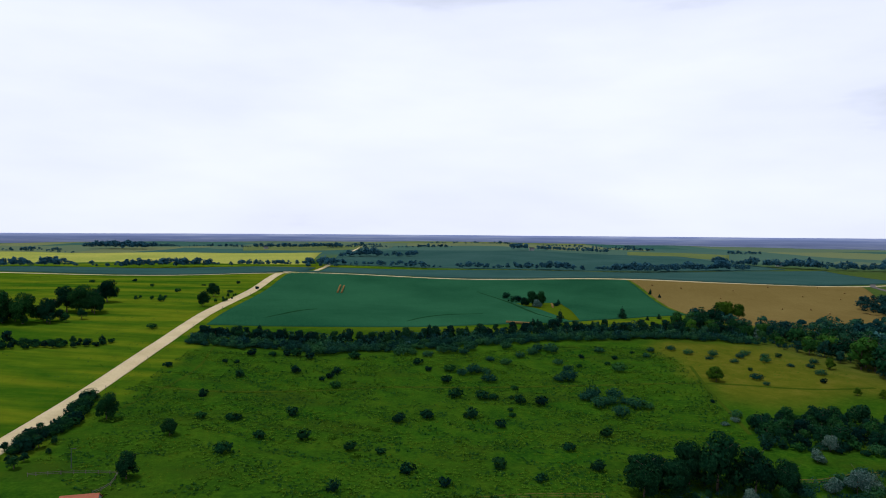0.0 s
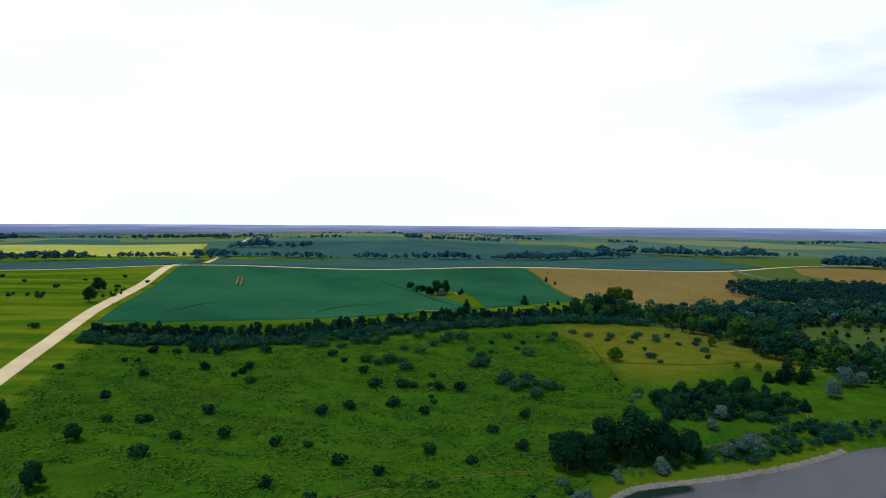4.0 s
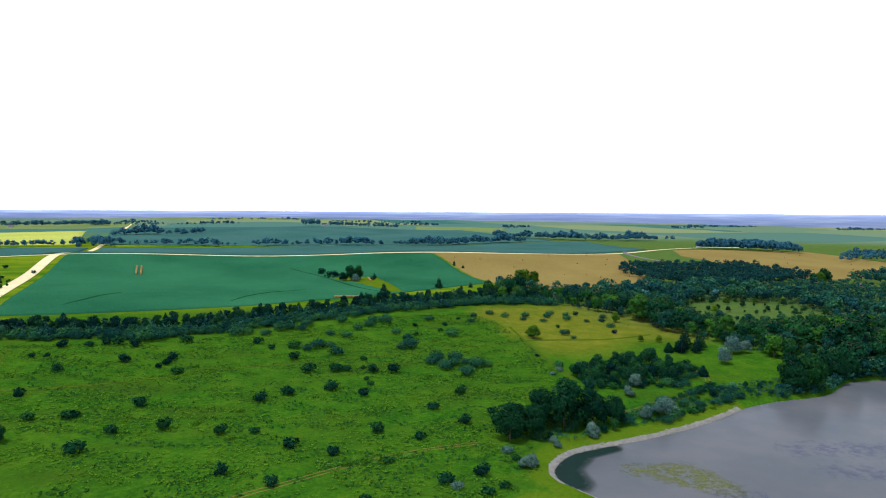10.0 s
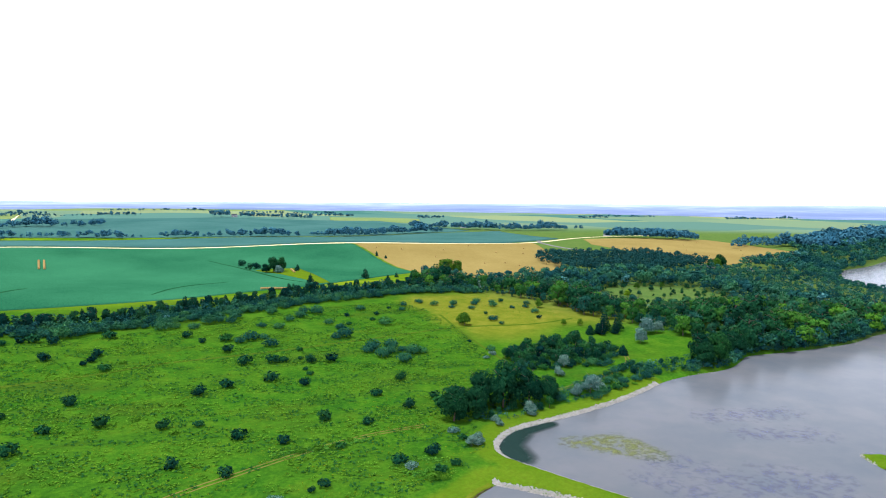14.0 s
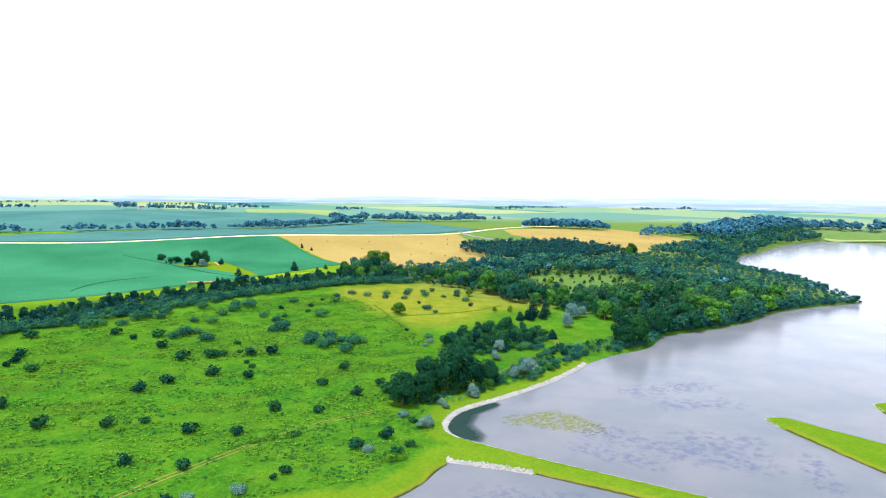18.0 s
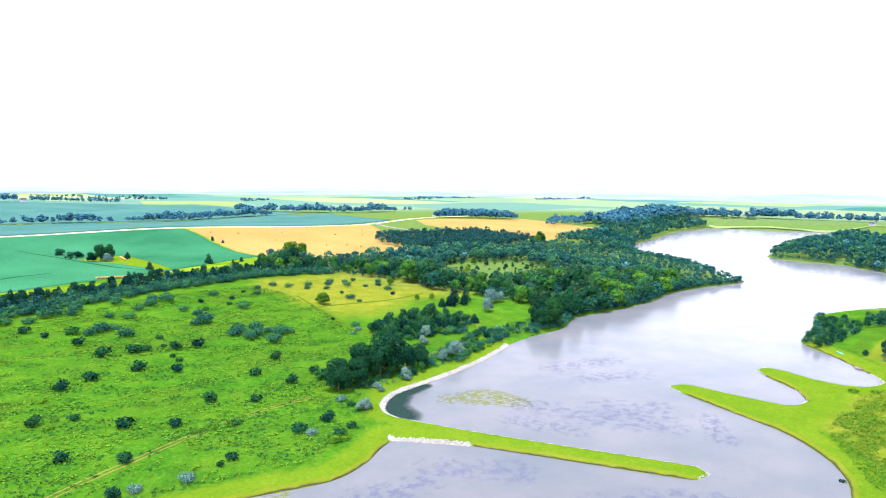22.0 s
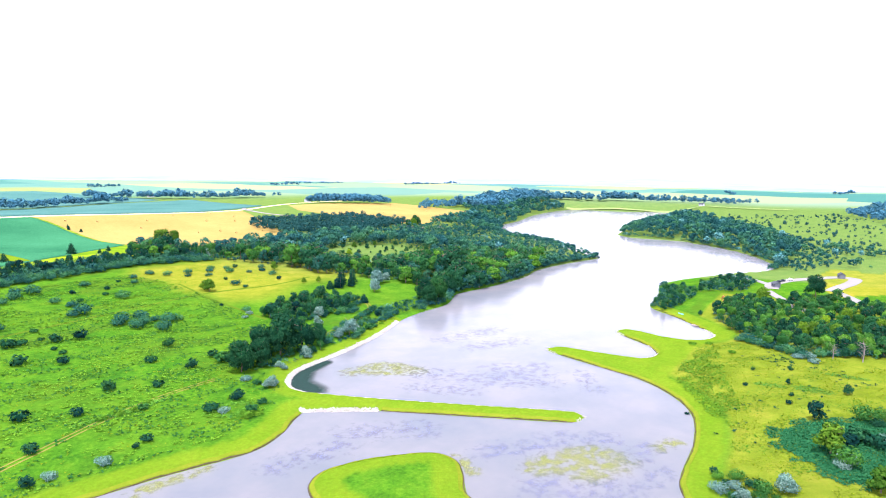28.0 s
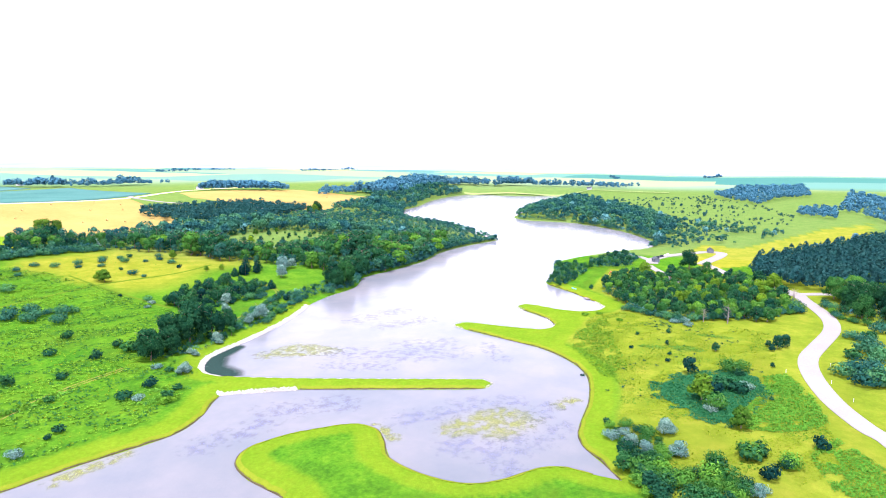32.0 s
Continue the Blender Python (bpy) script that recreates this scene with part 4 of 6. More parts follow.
COPSES = [
    ([(117, 224), (138, 225), (159, 221), (172, 229), (176, 242), (165, 252), (143, 252), (120, 244)], 3.5, BROADS + BROADS + DARKS, 110, 0.85, 1.35),
    ([(60, 181), (100, 180), (112, 187), (108, 194), (84, 198), (62, 192)], 5.0, BROADS, 26, 0.45, 0.85),
    ([(168, 197), (190, 195), (215, 195), (228, 202), (224, 210), (200, 208), (185, 207), (170, 207)], 4.6, BROADS + GREENS, 34, 0.40, 0.62),
    ([(271, 85), (271, 76), (296, 73), (318, 72), (348, 86), (339, 97), (300, 92)], 4.4, BROADS, 40, 0.6, 1.0),
    ([(327, 72), (335, 57), (343, 47), (383, 46), (405, 60), (361, 78)], 5.0, BROADS + DARKS, 34, 0.6, 1.0),
    ([(232, 30), (256, 50), (274, 52), (300, 40), (300, 28), (250, 25)], 3.8, PARKTREES + PARKTREES + DARKS, 60, 0.6, 0.95),
    ([(298, 50), (318, 46), (322, 34), (308, 32), (296, 40)], 4.0, BROADS, 14, 0.65, 0.95),
    ([(54, 560), (60, 552), (66, 552), (62, 564)], 3.0, BROADS, 5, 0.35, 0.5),
    ([(-270, 366), (-235, 372), (-222, 392), (-250, 398), (-275, 392)], 7.0, BROADS, 18, 1.1, 1.5),
    ([(-262, 300), (-182, 332), (-180, 342), (-262, 318)], 3.4, DARKS + BUSHES, 80, 0.75, 1.1),
    ([(-232, 470), (-212, 474), (-214, 486), (-234, 484)], 5.5, BROADS, 8, 0.5, 0.7),
    ([(-172, 470), (-164, 472), (-166, 520), (-176, 520)], 5.0, BROADS, 10, 0.4, 0.6),
    ([(-145, 196), (-131, 190), (-127, 200), (-133, 216), (-142, 222)], 4.4, BROADS, 14, 0.45, 0.8),
    ([(206, 22), (204, -8), (213, -33), (240, -43), (250, -40), (252, 26), (235, 30)], 4.0, PARKTREES, 110, 0.62, 1.0),
    ([(240, -64), (232, -76), (222, -92), (262, -112), (284, -86), (270, -68)], 5.0, BROADS, 44, 0.75, 1.15),
]
for poly, gap, kinds, most, low, high in COPSES:
    plant(kinds, scatter(poly, gap, dice, most), dice, low, high)

# scrub along the verge of the gravel road
plant(GREENS[2:] + BUSHES, [(q[0] + dice.uniform(-2.5, 2.5), q[1] + dice.uniform(-2, 2), dice.uniform(0.8, 1.5)) for q in rounded([(-145, 258), (-142, 244), (-138, 232), (-138, 222), (-141, 212), (-138, 202)], 1.9) for _ in (0, 1)], dice)

# the tree belt between meadow and soybeans: olive shrubs in front, cedars behind
belt = [(-140, 351), (-120, 349), (-87, 348), (-44, 352), (6, 368), (57, 381), (111, 389), (151, 391), (190, 386)]
plant(BELTS, [(p[0] + dice.uniform(-1.5, 1.5), p[1] + k + dice.uniform(-2.2, 2.2)) for p in rounded(belt, 3.7) for k in (-4, 0.5, 5)], dice, 0.85, 1.45)
belt_fill = [(p[0] + dice.uniform(-2.5, 2.5), p[1] + dice.uniform(-4, 21)) for p in rounded(belt, 1.1)]
plant(CEDARS[2:] + DARKS * 4, [(p[0] + dice.uniform(-1.5, 1.5), p[1] + k + dice.uniform(-2, 2)) for p in rounded(belt, 4.4) for k in (9, 14, 19)], dice, 0.8, 1.25)
plant(CEDARS, [(200, 470, 0.6), (193, 476, 0.5), (160, 462, 0.7), (148, 452, 0.55), (60, 414, 0.8), (-20, 384, 0.5), (-36, 383, 0.5), (-60, 381, 0.55), (205, 592, 0.6), (200, 604, 0.7), (203, 612, 0.6)], dice)


# ---------------------------------------------------------------- woods as one mass where single trees merge
def wood(name, places, seed, material, label, cards=170, size=0.85, spread_k=0.39, cone=False):
    """Many crowns as one mesh of leaf clumps; places as (x, y, height)."""
    r = np.random.default_rng(seed)
    base = []
    for s in range(8):
        d = r.normal(size=(cards, 3)) + (0, 0, 0.25)
        d /= np.linalg.norm(d, axis=1)[:, None]
        d[:, 2] = np.where(d[:, 2] < -0.15, d[:, 2] * 0.5, d[:, 2])
        if cone:
            pos = d * (0.86 + 0.16 * r.random(cards))[:, None] * (spread_k, spread_k, 0.47) + (0, 0, 0.52)
            pos[:, :2] *= (1.45 * (1.02 - pos[:, 2:]) + 0.10)
            swell = d
        else:
            lobes = r.normal(size=(11, 3)) + (0, 0, 0.5)
            lobes /= np.linalg.norm(lobes, axis=1)[:, None]
            lobes[:, 2] = np.maximum(lobes[:, 2], -0.35)
            lobes *= (spread_k * 0.66, spread_k * 0.66, 0.30)
            big = r.uniform(0.34, 0.58, 11) * spread_k
            which = r.integers(0, 11, cards)
            pos = lobes[which] + d * (big[which] * (0.78 + 0.27 * r.random(cards)))[:, None] * (1, 1, 0.85) + (0, 0, 0.54)
            swell = d * 0.75 + (pos - (0, 0, 0.44)) * 1.3
        nrm = d + r.normal(size=(cards, 3)) * 0.30 + (0, 0, 0.2)
        nrm /= np.linalg.norm(nrm, axis=1)[:, None]
        t = np.cross(nrm, r.normal(size=(cards, 3)))
        t /= np.linalg.norm(t, axis=1)[:, None]
        base.append((pos, t, np.cross(nrm, t), nrm, r.uniform(0.6, 1.3, cards), swell + nrm * 0.15 + (0, 0, 0.1)))
    p = np.array(places, float)
    z = heights(p[:, :2])
    out, tints, facing = [], [], []
    for n, (x, y, h) in enumerate(p):
        pos, t, s, nrm, k, soft = base[n % 8]
        a = r.uniform(0, 6.28)
        rot = np.array([[math.cos(a), -math.sin(a), 0], [math.sin(a), math.cos(a), 0], [0, 0, 1]])
        c = pos @ rot.T * h + (x, y, z[n] - 0.3)
        t, s, nrm = t @ rot.T, s @ rot.T, nrm @ rot.T
        tints.append(np.full(cards * 4, r.random()))
        facing.append(soft @ rot.T)
        q = (k * size * h / 10)[:, None]
        out.append(np.stack([c - t * q, c - s * q * 0.8 + nrm * q * 0.2, c + t * q * 0.95, c + s * q * 0.85 + nrm * q * 0.15], 1))
    ob = new(name, quads(name, np.concatenate(out), material, 4, np.concatenate(tints), np.concatenate(facing)))
    return tagged(ob, label, "woods", kind="stuff")


def stand(poly, gap, low, high):
    return [(x, y, dice.uniform(low, high)) for x, y in scatter(poly, gap, dice)]


def shore_fill(line, gap, low, high, inland=6.0):
    """Shrubs crowding down to the water along a shore line."""
    p = np.array([(q[0] + dice.uniform(-inland, inland), q[1] + dice.uniform(-inland, inland)) for q in rounded(line, gap) for _ in range(3)])
    d = shore_distance(p[:, 0], p[:, 1])
    return [(x, y, dice.uniform(low, high)) for (x, y), k in zip(p, d) if 0.4 < k < inland]


wood("hedge_thicket", [(x, y, dice.uniform(3.0, 6.2)) for x, y in belt_fill], 40, BROADMASS, "dense scrub filling the tree belt", 90, 0.7, 0.5)
wood("bank_scrub", shore_fill(NORTH_SHORE[1:], 1.3, 2.4, 5.0) + shore_fill([(668, 230), (655, 160), (593, 91), (516, 50), (473, 50)], 2.6, 3.0, 6.0) + shore_fill([(1080, 262), (944, 256), (780, 256), (699, 246)], 4.0, 3.5, 7.0) + shore_fill([(357, 104), (330, 98), (306, 91), (288, 92), (275, 86)], 2.2, 1.6, 3.4, 4.0) + shore_fill([(500, 225), (548, 275), (568, 325), (610, 370), (659, 393), (720, 425), (802, 440)], 3.4, 4.0, 8.0), 41, BROADMASS, "green scrub overhanging the lake shore", 110, 0.75, 0.5)

UNDER = [(poly, 2.7) for poly, gap, kinds, most, low, high in COPSES if kinds[0] in BROADS + PARKTREES and most >= 30]
SHORE_BRUSH = [(60, 183), (84, 177), (104, 181), (125, 183), (142, 189), (160, 195), (174, 200), (180, 208), (168, 212), (150, 203), (118, 194), (100, 192), (76, 196), (62, 190)]
wood("copse_understory", [p for poly, gap in UNDER for p in stand(poly, gap, 1.8, 3.8)] + [p for p in stand(SHORE_BRUSH, 2.4, 1.4, 3.4) if noise.noise(Vector((p[0] / 12, p[1] / 9, 1.5))) > -0.2], 42, BROADMASS, "low leafy undergrowth below the copse trees", 60, 0.8, 0.6)
CLEARING = [(258, 318), (292, 296), (312, 284), (338, 286), (364, 306), (376, 350), (340, 376), (308, 376), (272, 356)]
LAKE_WOOD = [(150, 394), (190, 388), (206, 366), (222, 337), (220, 305), (232, 270), (244, 200), (283, 195), (327, 193), (365, 198), (400, 196), (435, 190), (462, 186), (520, 240), (552, 290), (560, 340), (510, 408), (470, 425), (420, 420), (350, 420), (300, 424), (262, 424), (220, 430), (192, 470), (160, 440)]
inner = [(x, y, h * (0.78 if x < 250 and y > 340 else 0.48 if x > 436 and y < 330 else 0.62 if x > 396 else 0.72 if 240 < x < 370 and 262 < y < 320 else 1.0)) for x, y, h in stand(LAKE_WOOD, 6.0, 7.0, 13.5) if not inside(CLEARING, x, y)]
near_edge = sorted(inner, key=lambda p: p[0] + p[1])[:300]
shore_row = [(q[0] + dice.uniform(-1, 1), q[1] + dice.uniform(2.0, 5.0), dice.uniform(6.5, 10.5) * (0.6 if q[0] > 405 else 1.0)) for q in rounded(NORTH_SHORE[4:], 4.2)[:-6]] + [(q[0] + dice.uniform(-1, 1), q[1] + dice.uniform(0.6, 2.2), dice.uniform(2.6, 5.0)) for q in rounded(NORTH_SHORE[3:], 2.6)[:-5]]
chosen = set(near_edge)
plant(WOODS, [(x, y, h / 10.2) for x, y, h in near_edge], dice)
wood("lakeside_wood", [p for p in inner if p not in chosen] + shore_row, 3, BROADMASS, "dense dark green broadleaf wood on the lake shore", 190, 0.66, 0.42)
wood("wood_understory", [p for p in stand(LAKE_WOOD, 4.6, 2.0, 4.4) if not inside(CLEARING, p[0], p[1])], 43, BROADMASS, "leafy undergrowth on the floor of the lakeside wood", 46, 0.95, 0.62)
wood("reed_point", [(456 + 1.6 * i, 192 - 0.6 * abs(i - 3), 2.2) for i in range(9)] + [(440 + 2 * i, 196.5, 2.4) for i in range(9)], 4, BROADMASS, "low green reeds on the tip of the point", 60, 1.6)
plant(BROADS + LIMES, [(x, y, dice.uniform(0.4, 0.95)) for x, y in scatter(CLEARING, 8, dice, 46)], dice)
SHORE_SCRUB = [(104, 183), (125, 182), (140, 186), (158, 191), (172, 196), (180, 206), (172, 212), (150, 205), (118, 196)]
plant(OLIVES + BUSHES + PALES, [(x, y, dice.uniform(0.6, 1.1)) for x, y in scatter(SHORE_SCRUB, 4.2, dice, 46)], dice)
plant(OLIVES + BUSHES, [(x, y, dice.uniform(0.7, 1.2)) for x, y in scatter([(114, 220), (138, 217), (160, 213), (176, 224), (182, 240), (176, 236), (160, 220), (118, 226)], 4.0, dice, 40)], dice)
plant(PINES, [(199, 262, 0.95), (205, 266, 1.05), (211, 262, 0.95), (204, 257, 0.85), (195, 258, 0.7)], dice)
plant(PINES, [(x, y) for x, y in scatter([(255, 385), (300, 378), (372, 372), (420, 395), (380, 418), (300, 420), (262, 418)], 11, dice, 40)], dice, 0.6, 0.85)
wood("pine_wood", stand([(350, 482), (368, 424), (420, 424), (470, 430), (512, 440), (512, 520), (460, 540), (410, 560), (366, 556), (352, 530)], 6.0, 7, 11), 5, NEEDLEMASS, "dark green mixed wood between the stubble fields", 170, 0.74, 0.43)
wood("shore_wood", stand([(560, 340), (612, 376), (660, 398), (720, 430), (800, 446), (830, 470), (780, 540), (760, 500), (690, 462), (600, 440), (530, 420)], 7.5, 8, 12) + stand([(800, 446), (950, 487), (1112, 494), (1105, 530), (960, 540), (820, 500)], 8.5, 9, 16), 6, BROADMASS, "dark green wood along the far shore", 150, 0.78, 0.43)
wood("far_shore_wood", stand([(505, 44), (560, 36), (640, 48), (720, 80), (820, 130), (960, 215), (1010, 262), (900, 258), (780, 252), (705, 242), (676, 226), (660, 160), (598, 86), (520, 48)], 7.0, 7.5, 13), 8, BROADMASS, "wooded far shore of the lake", 160, 0.76, 0.43)
wood("beach_thicket", [p for p in stand([(550, 84), (511, 54), (470, 34), (436, 26), (466, 11), (481, 0), (477, -20), (520, -48), (546, -62), (601, -43), (620, 11), (690, 50), (640, 80)], 6.0, 3.5, 8.5) if noise.noise(Vector((p[0] / 38, p[1] / 26, 0.7))) > -0.22 - 0.3 * (p[1] > 10)], 28, BROADMASS, "blue-green thicket between lake and beach meadow", 150, 0.72)
plant(PARKTREES, [(x, y, h / 11.0) for x, y, h in stand([(246, 28), (247, -42), (290, -42), (330, -22), (332, 6), (300, 22), (275, 28)], 4.7, 5.5, 11.0)], dice)
wood("pine_plantation", stand([(296, -52), (318, -34), (340, -28), (378, -32), (454, -87), (510, -134), (600, -190), (560, -260), (380, -200), (330, -150), (306, -100)], 4.4, 8, 13.5), 10, NEEDLEMASS, "dark pine plantation behind the park road", 110, 0.72, 0.36, True)
wood("hill_wood", stand([(630, 715), (700, 650), (735, 640), (760, 700), (690, 760), (640, 750)], 8, 11, 17), 11, HAZEMASS, "dark wood at the edge of the stubble field", 130, 1.0)


def belt_of(line, width, gap, low, high, fill=1.0):
    """Places of a tree belt along a plan line, with gaps where fill is under 1."""
    out = []
    for q in rounded(line, gap):
        clump = noise.noise(Vector((q[0] / 90, q[1] / 90, 3.1)))
        if clump < fill * 1.6 - 0.6:
            for _ in range(max(1, int(width / gap))):
                knot = 0.5 + 0.5 * noise.noise(Vector((q[0] / 38, q[1] / 38, 7.7))) * 2.0
                if dice.random() < 0.25 + knot:
                    out.append((q[0] + dice.uniform(-gap, gap) * 0.8, q[1] + dice.uniform(-0.5, 0.5) * width, dice.uniform(low, high) * (0.55 + 0.65 * min(max(knot, 0), 1.2))))
    return out


wood("creek_trees", belt_of([(-1500, 900), (-900, 930), (-644, 955), (-513, 990), (-354, 1030), (-181, 1085), (15, 1052), (200, 1022), (384, 1020), (520, 1080)], 26, 8, 9, 17, 0.92), 12, HAZEMASS, "line of creekside trees across the fields", 90, 1.0)
wood("field_trees", belt_of([(540, 1230), (580, 1160), (630, 1100), (700, 1060), (820, 1020)], 30, 8, 10, 17, 0.95) + belt_of([(-215, 1320), (-150, 1345), (-60, 1340)], 40, 9, 12, 19, 1.0) + belt_of([(-215, 1000), (-180, 1060), (-120, 1100)], 26, 9, 12, 19, 1.0), 13, HAZEMASS, "clumps of trees among the far fields", 90, 1.0)
wood("farm_groves", stand([(-915, 1600), (-770, 1600), (-775, 1690), (-910, 1690)], 13, 15, 23) + stand([(-520, 1720), (-290, 1800), (-300, 1840), (-530, 1765)], 12, 12, 17) + stand([(178, 1630), (222, 1625), (225, 1665), (180, 1670)], 11, 14, 20) + stand([(248, 1640), (440, 1650), (440, 1675), (248, 1668)], 10, 11, 15), 14, HAZEMASS, "dark groves and windbreaks on the far ridge", 80, 1.1)
wood("east_belts", stand([(1075, 10), (891, -54), (1000, -74), (1097, -138), (1390, -150), (1378, -40)], 11, 8, 14) + stand([(749, -88), (700, -123), (853, -140), (830, -98)], 8, 6, 10) + stand([(809, -140), (664, -164), (976, -225), (1183, -205)], 10, 7, 12) + belt_of([(475, -81), (514, -104), (545, -128), (600, -158)], 8, 5, 3.5, 6, 1.0), 15, HAZEMASS, "woods on the far side of the park, tinted blue for haze", 110, 1.0)
wood("dam_trees", belt_of([(800, 520), (900, 545), (1040, 585), (1140, 570), (1210, 480)], 80, 8, 11, 20, 0.95) + belt_of([(1230, 440), (1270, 350), (1300, 220)], 50, 9, 11, 19, 0.75) + stand([(1290, 200), (1360, 170), (1400, 240), (1330, 290)], 12, 9, 13) + stand([(700, 560), (790, 545), (860, 580), (800, 620)], 10, 8, 13), 16, HAZEMASS, "trees behind the dam of the lake", 90, 1.0)
wood("park_scrub", [(x, y, dice.uniform(1.6, 5.0) if dice.random() < 0.8 else dice.uniform(5, 8)) for x, y in scatter([(600, -20), (700, 50), (900, 150), (1000, 180), (1075, 20), (891, -50), (749, -84), (620, -72)], 10, dice) if noise.noise(Vector((x / 45, y / 30, 4.0))) > -0.02], 17, NEEDLEMASS, "scattered cedars on open grass beyond the lake", 70, 1.1)
far_lines = []
for n in range(16):
    d, a = dice.uniform(1750, 2250), dice.uniform(-0.75, 1.85)
    x, y = math.sin(a) * d, math.cos(a) * d
    far_lines += belt_of([(x, y), (x + dice.uniform(80, 420), y + dice.uniform(-60, 60))], 20, 9, 6, 11, 0.95)
wood("far_windbreaks", far_lines, 18, HAZEMASS, "distant windbreaks and farm groves", 60, 1.3)

# ---------------------------------------------------------------- tall weeds of the meadow
def tufts(name, places, seed, material, label, cards=6, low=0.35, high=0.9):
    """Small clumps of weeds as one mesh."""
    r = np.random.default_rng(seed)
    p = np.array(places, float)
    n = len(p)
    z = heights(p)
    k = r.uniform(low, high, n)
    c = np.repeat(np.c_[p, z], cards, 0)
    k = np.repeat(k, cards)[:, None]
    m = n * cards
    c = c + r.normal(size=(m, 3)) * (0.55, 0.55, 0.12) * k + np.array((0, 0, 0.35)) * k
    d = r.normal(size=(m, 3)) * 0.5 + (0, 0, 1.2)
    d /= np.linalg.norm(d, axis=1)[:, None]
    t = np.cross(d, r.normal(size=(m, 3)))
    t /= np.linalg.norm(t, axis=1)[:, None]
    s = np.cross(d, t)
    q = k * r.uniform(0.26, 0.52, m)[:, None]
    return tagged(new(name, quads(name, np.stack([c - t * q, c - s * q * 0.7, c + t * q, c + s * q * 0.8], 1), material)), label, "weeds", kind="stuff")


def patchy(poly, gap, level, scale=22.0, seed=0.0):
    """Places that gather in streaks and leave bare swathes."""
    out = []
    for x, y in scatter(poly, gap, dice):
        if noise.noise(Vector((x / scale + seed, (y + 0.35 * x) / (scale * 0.55), 0.3))) + 0.5 * noise.noise(Vector((x / 5, y / 5, seed))) > level:
            out.append((x, y))
    return out


MEADOW = [(-138, 205), (-95, 170), (-60, 152), (-17, 150), (20, 140), (45, 148), (58, 160), (66, 178), (110, 200), (116, 250), (126, 300), (130, 370), (60, 368), (0, 350), (-60, 335), (-135, 335)]
EAST_MEADOW = [(62, 10), (85, 14), (110, 18), (135, 28), (150, 45), (200, 46), (215, 36), (205, 0), (190, -34), (165, -32), (135, -32), (105, -40), (70, -44), (45, -20)]
tufts("meadow_weeds", patchy(MEADOW, 1.0, -0.05, 26), 21, WEED, "clumps of tall bright weeds in the meadow", 10, 0.4, 0.95)
tufts("meadow_herbs", patchy(MEADOW, 1.5, 0.0, 16, 5.0), 22, MIDGREEN, "darker green herbs among the grass", 9, 0.4, 0.9)
tufts("meadow_grass", patchy(MEADOW, 1.2, 0.0, 11, 3.0), 29, BLADES, "yellowish tall grass in the meadow", 5, 0.3, 0.6)
tufts("dry_tufts", patchy([(130, 296), (200, 292), (212, 330), (190, 372), (134, 368)], 2.0, 0.0, 14, 2.0), 23, WEED, "sparse tufts on the drier slope", 5, 0.25, 0.6)
tufts("east_weeds", patchy(EAST_MEADOW, 1.1, 0.12, 15, 9.0), 24, RANK, "weedy tufts on the far meadow", 8, 0.25, 0.6)
tufts("east_grass", patchy(EAST_MEADOW, 0.9, -0.15, 9, 1.0), 30, BLADES, "yellow-green tall grass on the far meadow", 6, 0.25, 0.6)
tufts("pasture_tufts", patchy([(-170, 240), (-178, 420), (-190, 640), (-420, 640), (-330, 420), (-250, 290)], 4.0, 0.15, 20, 4.0), 25, BROAD, "tufts on the grazed pasture", 4, 0.3, 0.8)
SUMAC_EDGE = [(112, 5), (121, 0), (127, -12), (134, -18), (129, -25), (117, -26), (104, -21), (93, -18), (86, -15), (88, -10), (95, -3), (101, 3)]
tufts("sumac_thicket", scatter(SUMAC_EDGE, 0.42, dice) + patchy([(116, 9), (126, 0), (131, -11), (137, -18), (131, -27), (116, -29), (102, -24), (90, -21), (83, -16), (85, -9), (93, 0), (103, 7)], 0.6, 0.0, 6, 6.0), 26, SUMAC, "dense dark blue-green sumac thicket", 10, 0.4, 0.8)
LEAFY = ([(132, -27), (137, -34), (118, -40), (99, -42), (92, -39), (86, -30), (84, -21), (93, -19), (104, -22), (117, -27)], [(83, -38), (87, -43), (73, -51), (60, -52), (55, -42), (57, -38), (73, -35)])
tufts("leafy_weeds", patchy(LEAFY[0], 0.5, -0.5, 8, 2.0) + patchy(LEAFY[1], 0.55, -0.3, 6, 3.0), 27, LUSH, "patch of rank leafy green weeds", 8, 0.35, 0.8)
tufts("verge_weeds", patchy([(-138, 215), (-130, 215), (-146, 345), (-152, 345)], 1.6, -0.1, 10, 7.0) + patchy([(-165, 250), (-156, 250), (-163, 380), (-172, 380)], 1.8, 0.0, 10, 8.0), 28, WEED, "rough grass on the road verge", 5, 0.3, 0.7)

tufts("track_weeds", [(q[0] + dice.gauss(0, 1.2), q[1] + dice.gauss(0, 0.7)) for q in rounded([(-2, 181), (8, 179.5), (14, 178), (23, 180)], 0.25)] + patchy([(24, 158), (30, 162), (40, 158), (43, 150), (38, 147), (28, 150)], 0.8, -0.2, 6, 4.0), 37, MIDGREEN, "dark green weeds beside the dirt track", 9, 0.4, 0.95)
tufts("rough_weeds", patchy([(171, 46), (150, 44), (138, 37), (129, 31), (117, 24), (124, 18), (136, 20), (154, 27), (182, 34), (196, 38), (191, 45)], 0.9, -0.3, 7, 3.0), 34, RANK, "rank green weeds along the mown shore strip", 9, 0.35, 0.9)
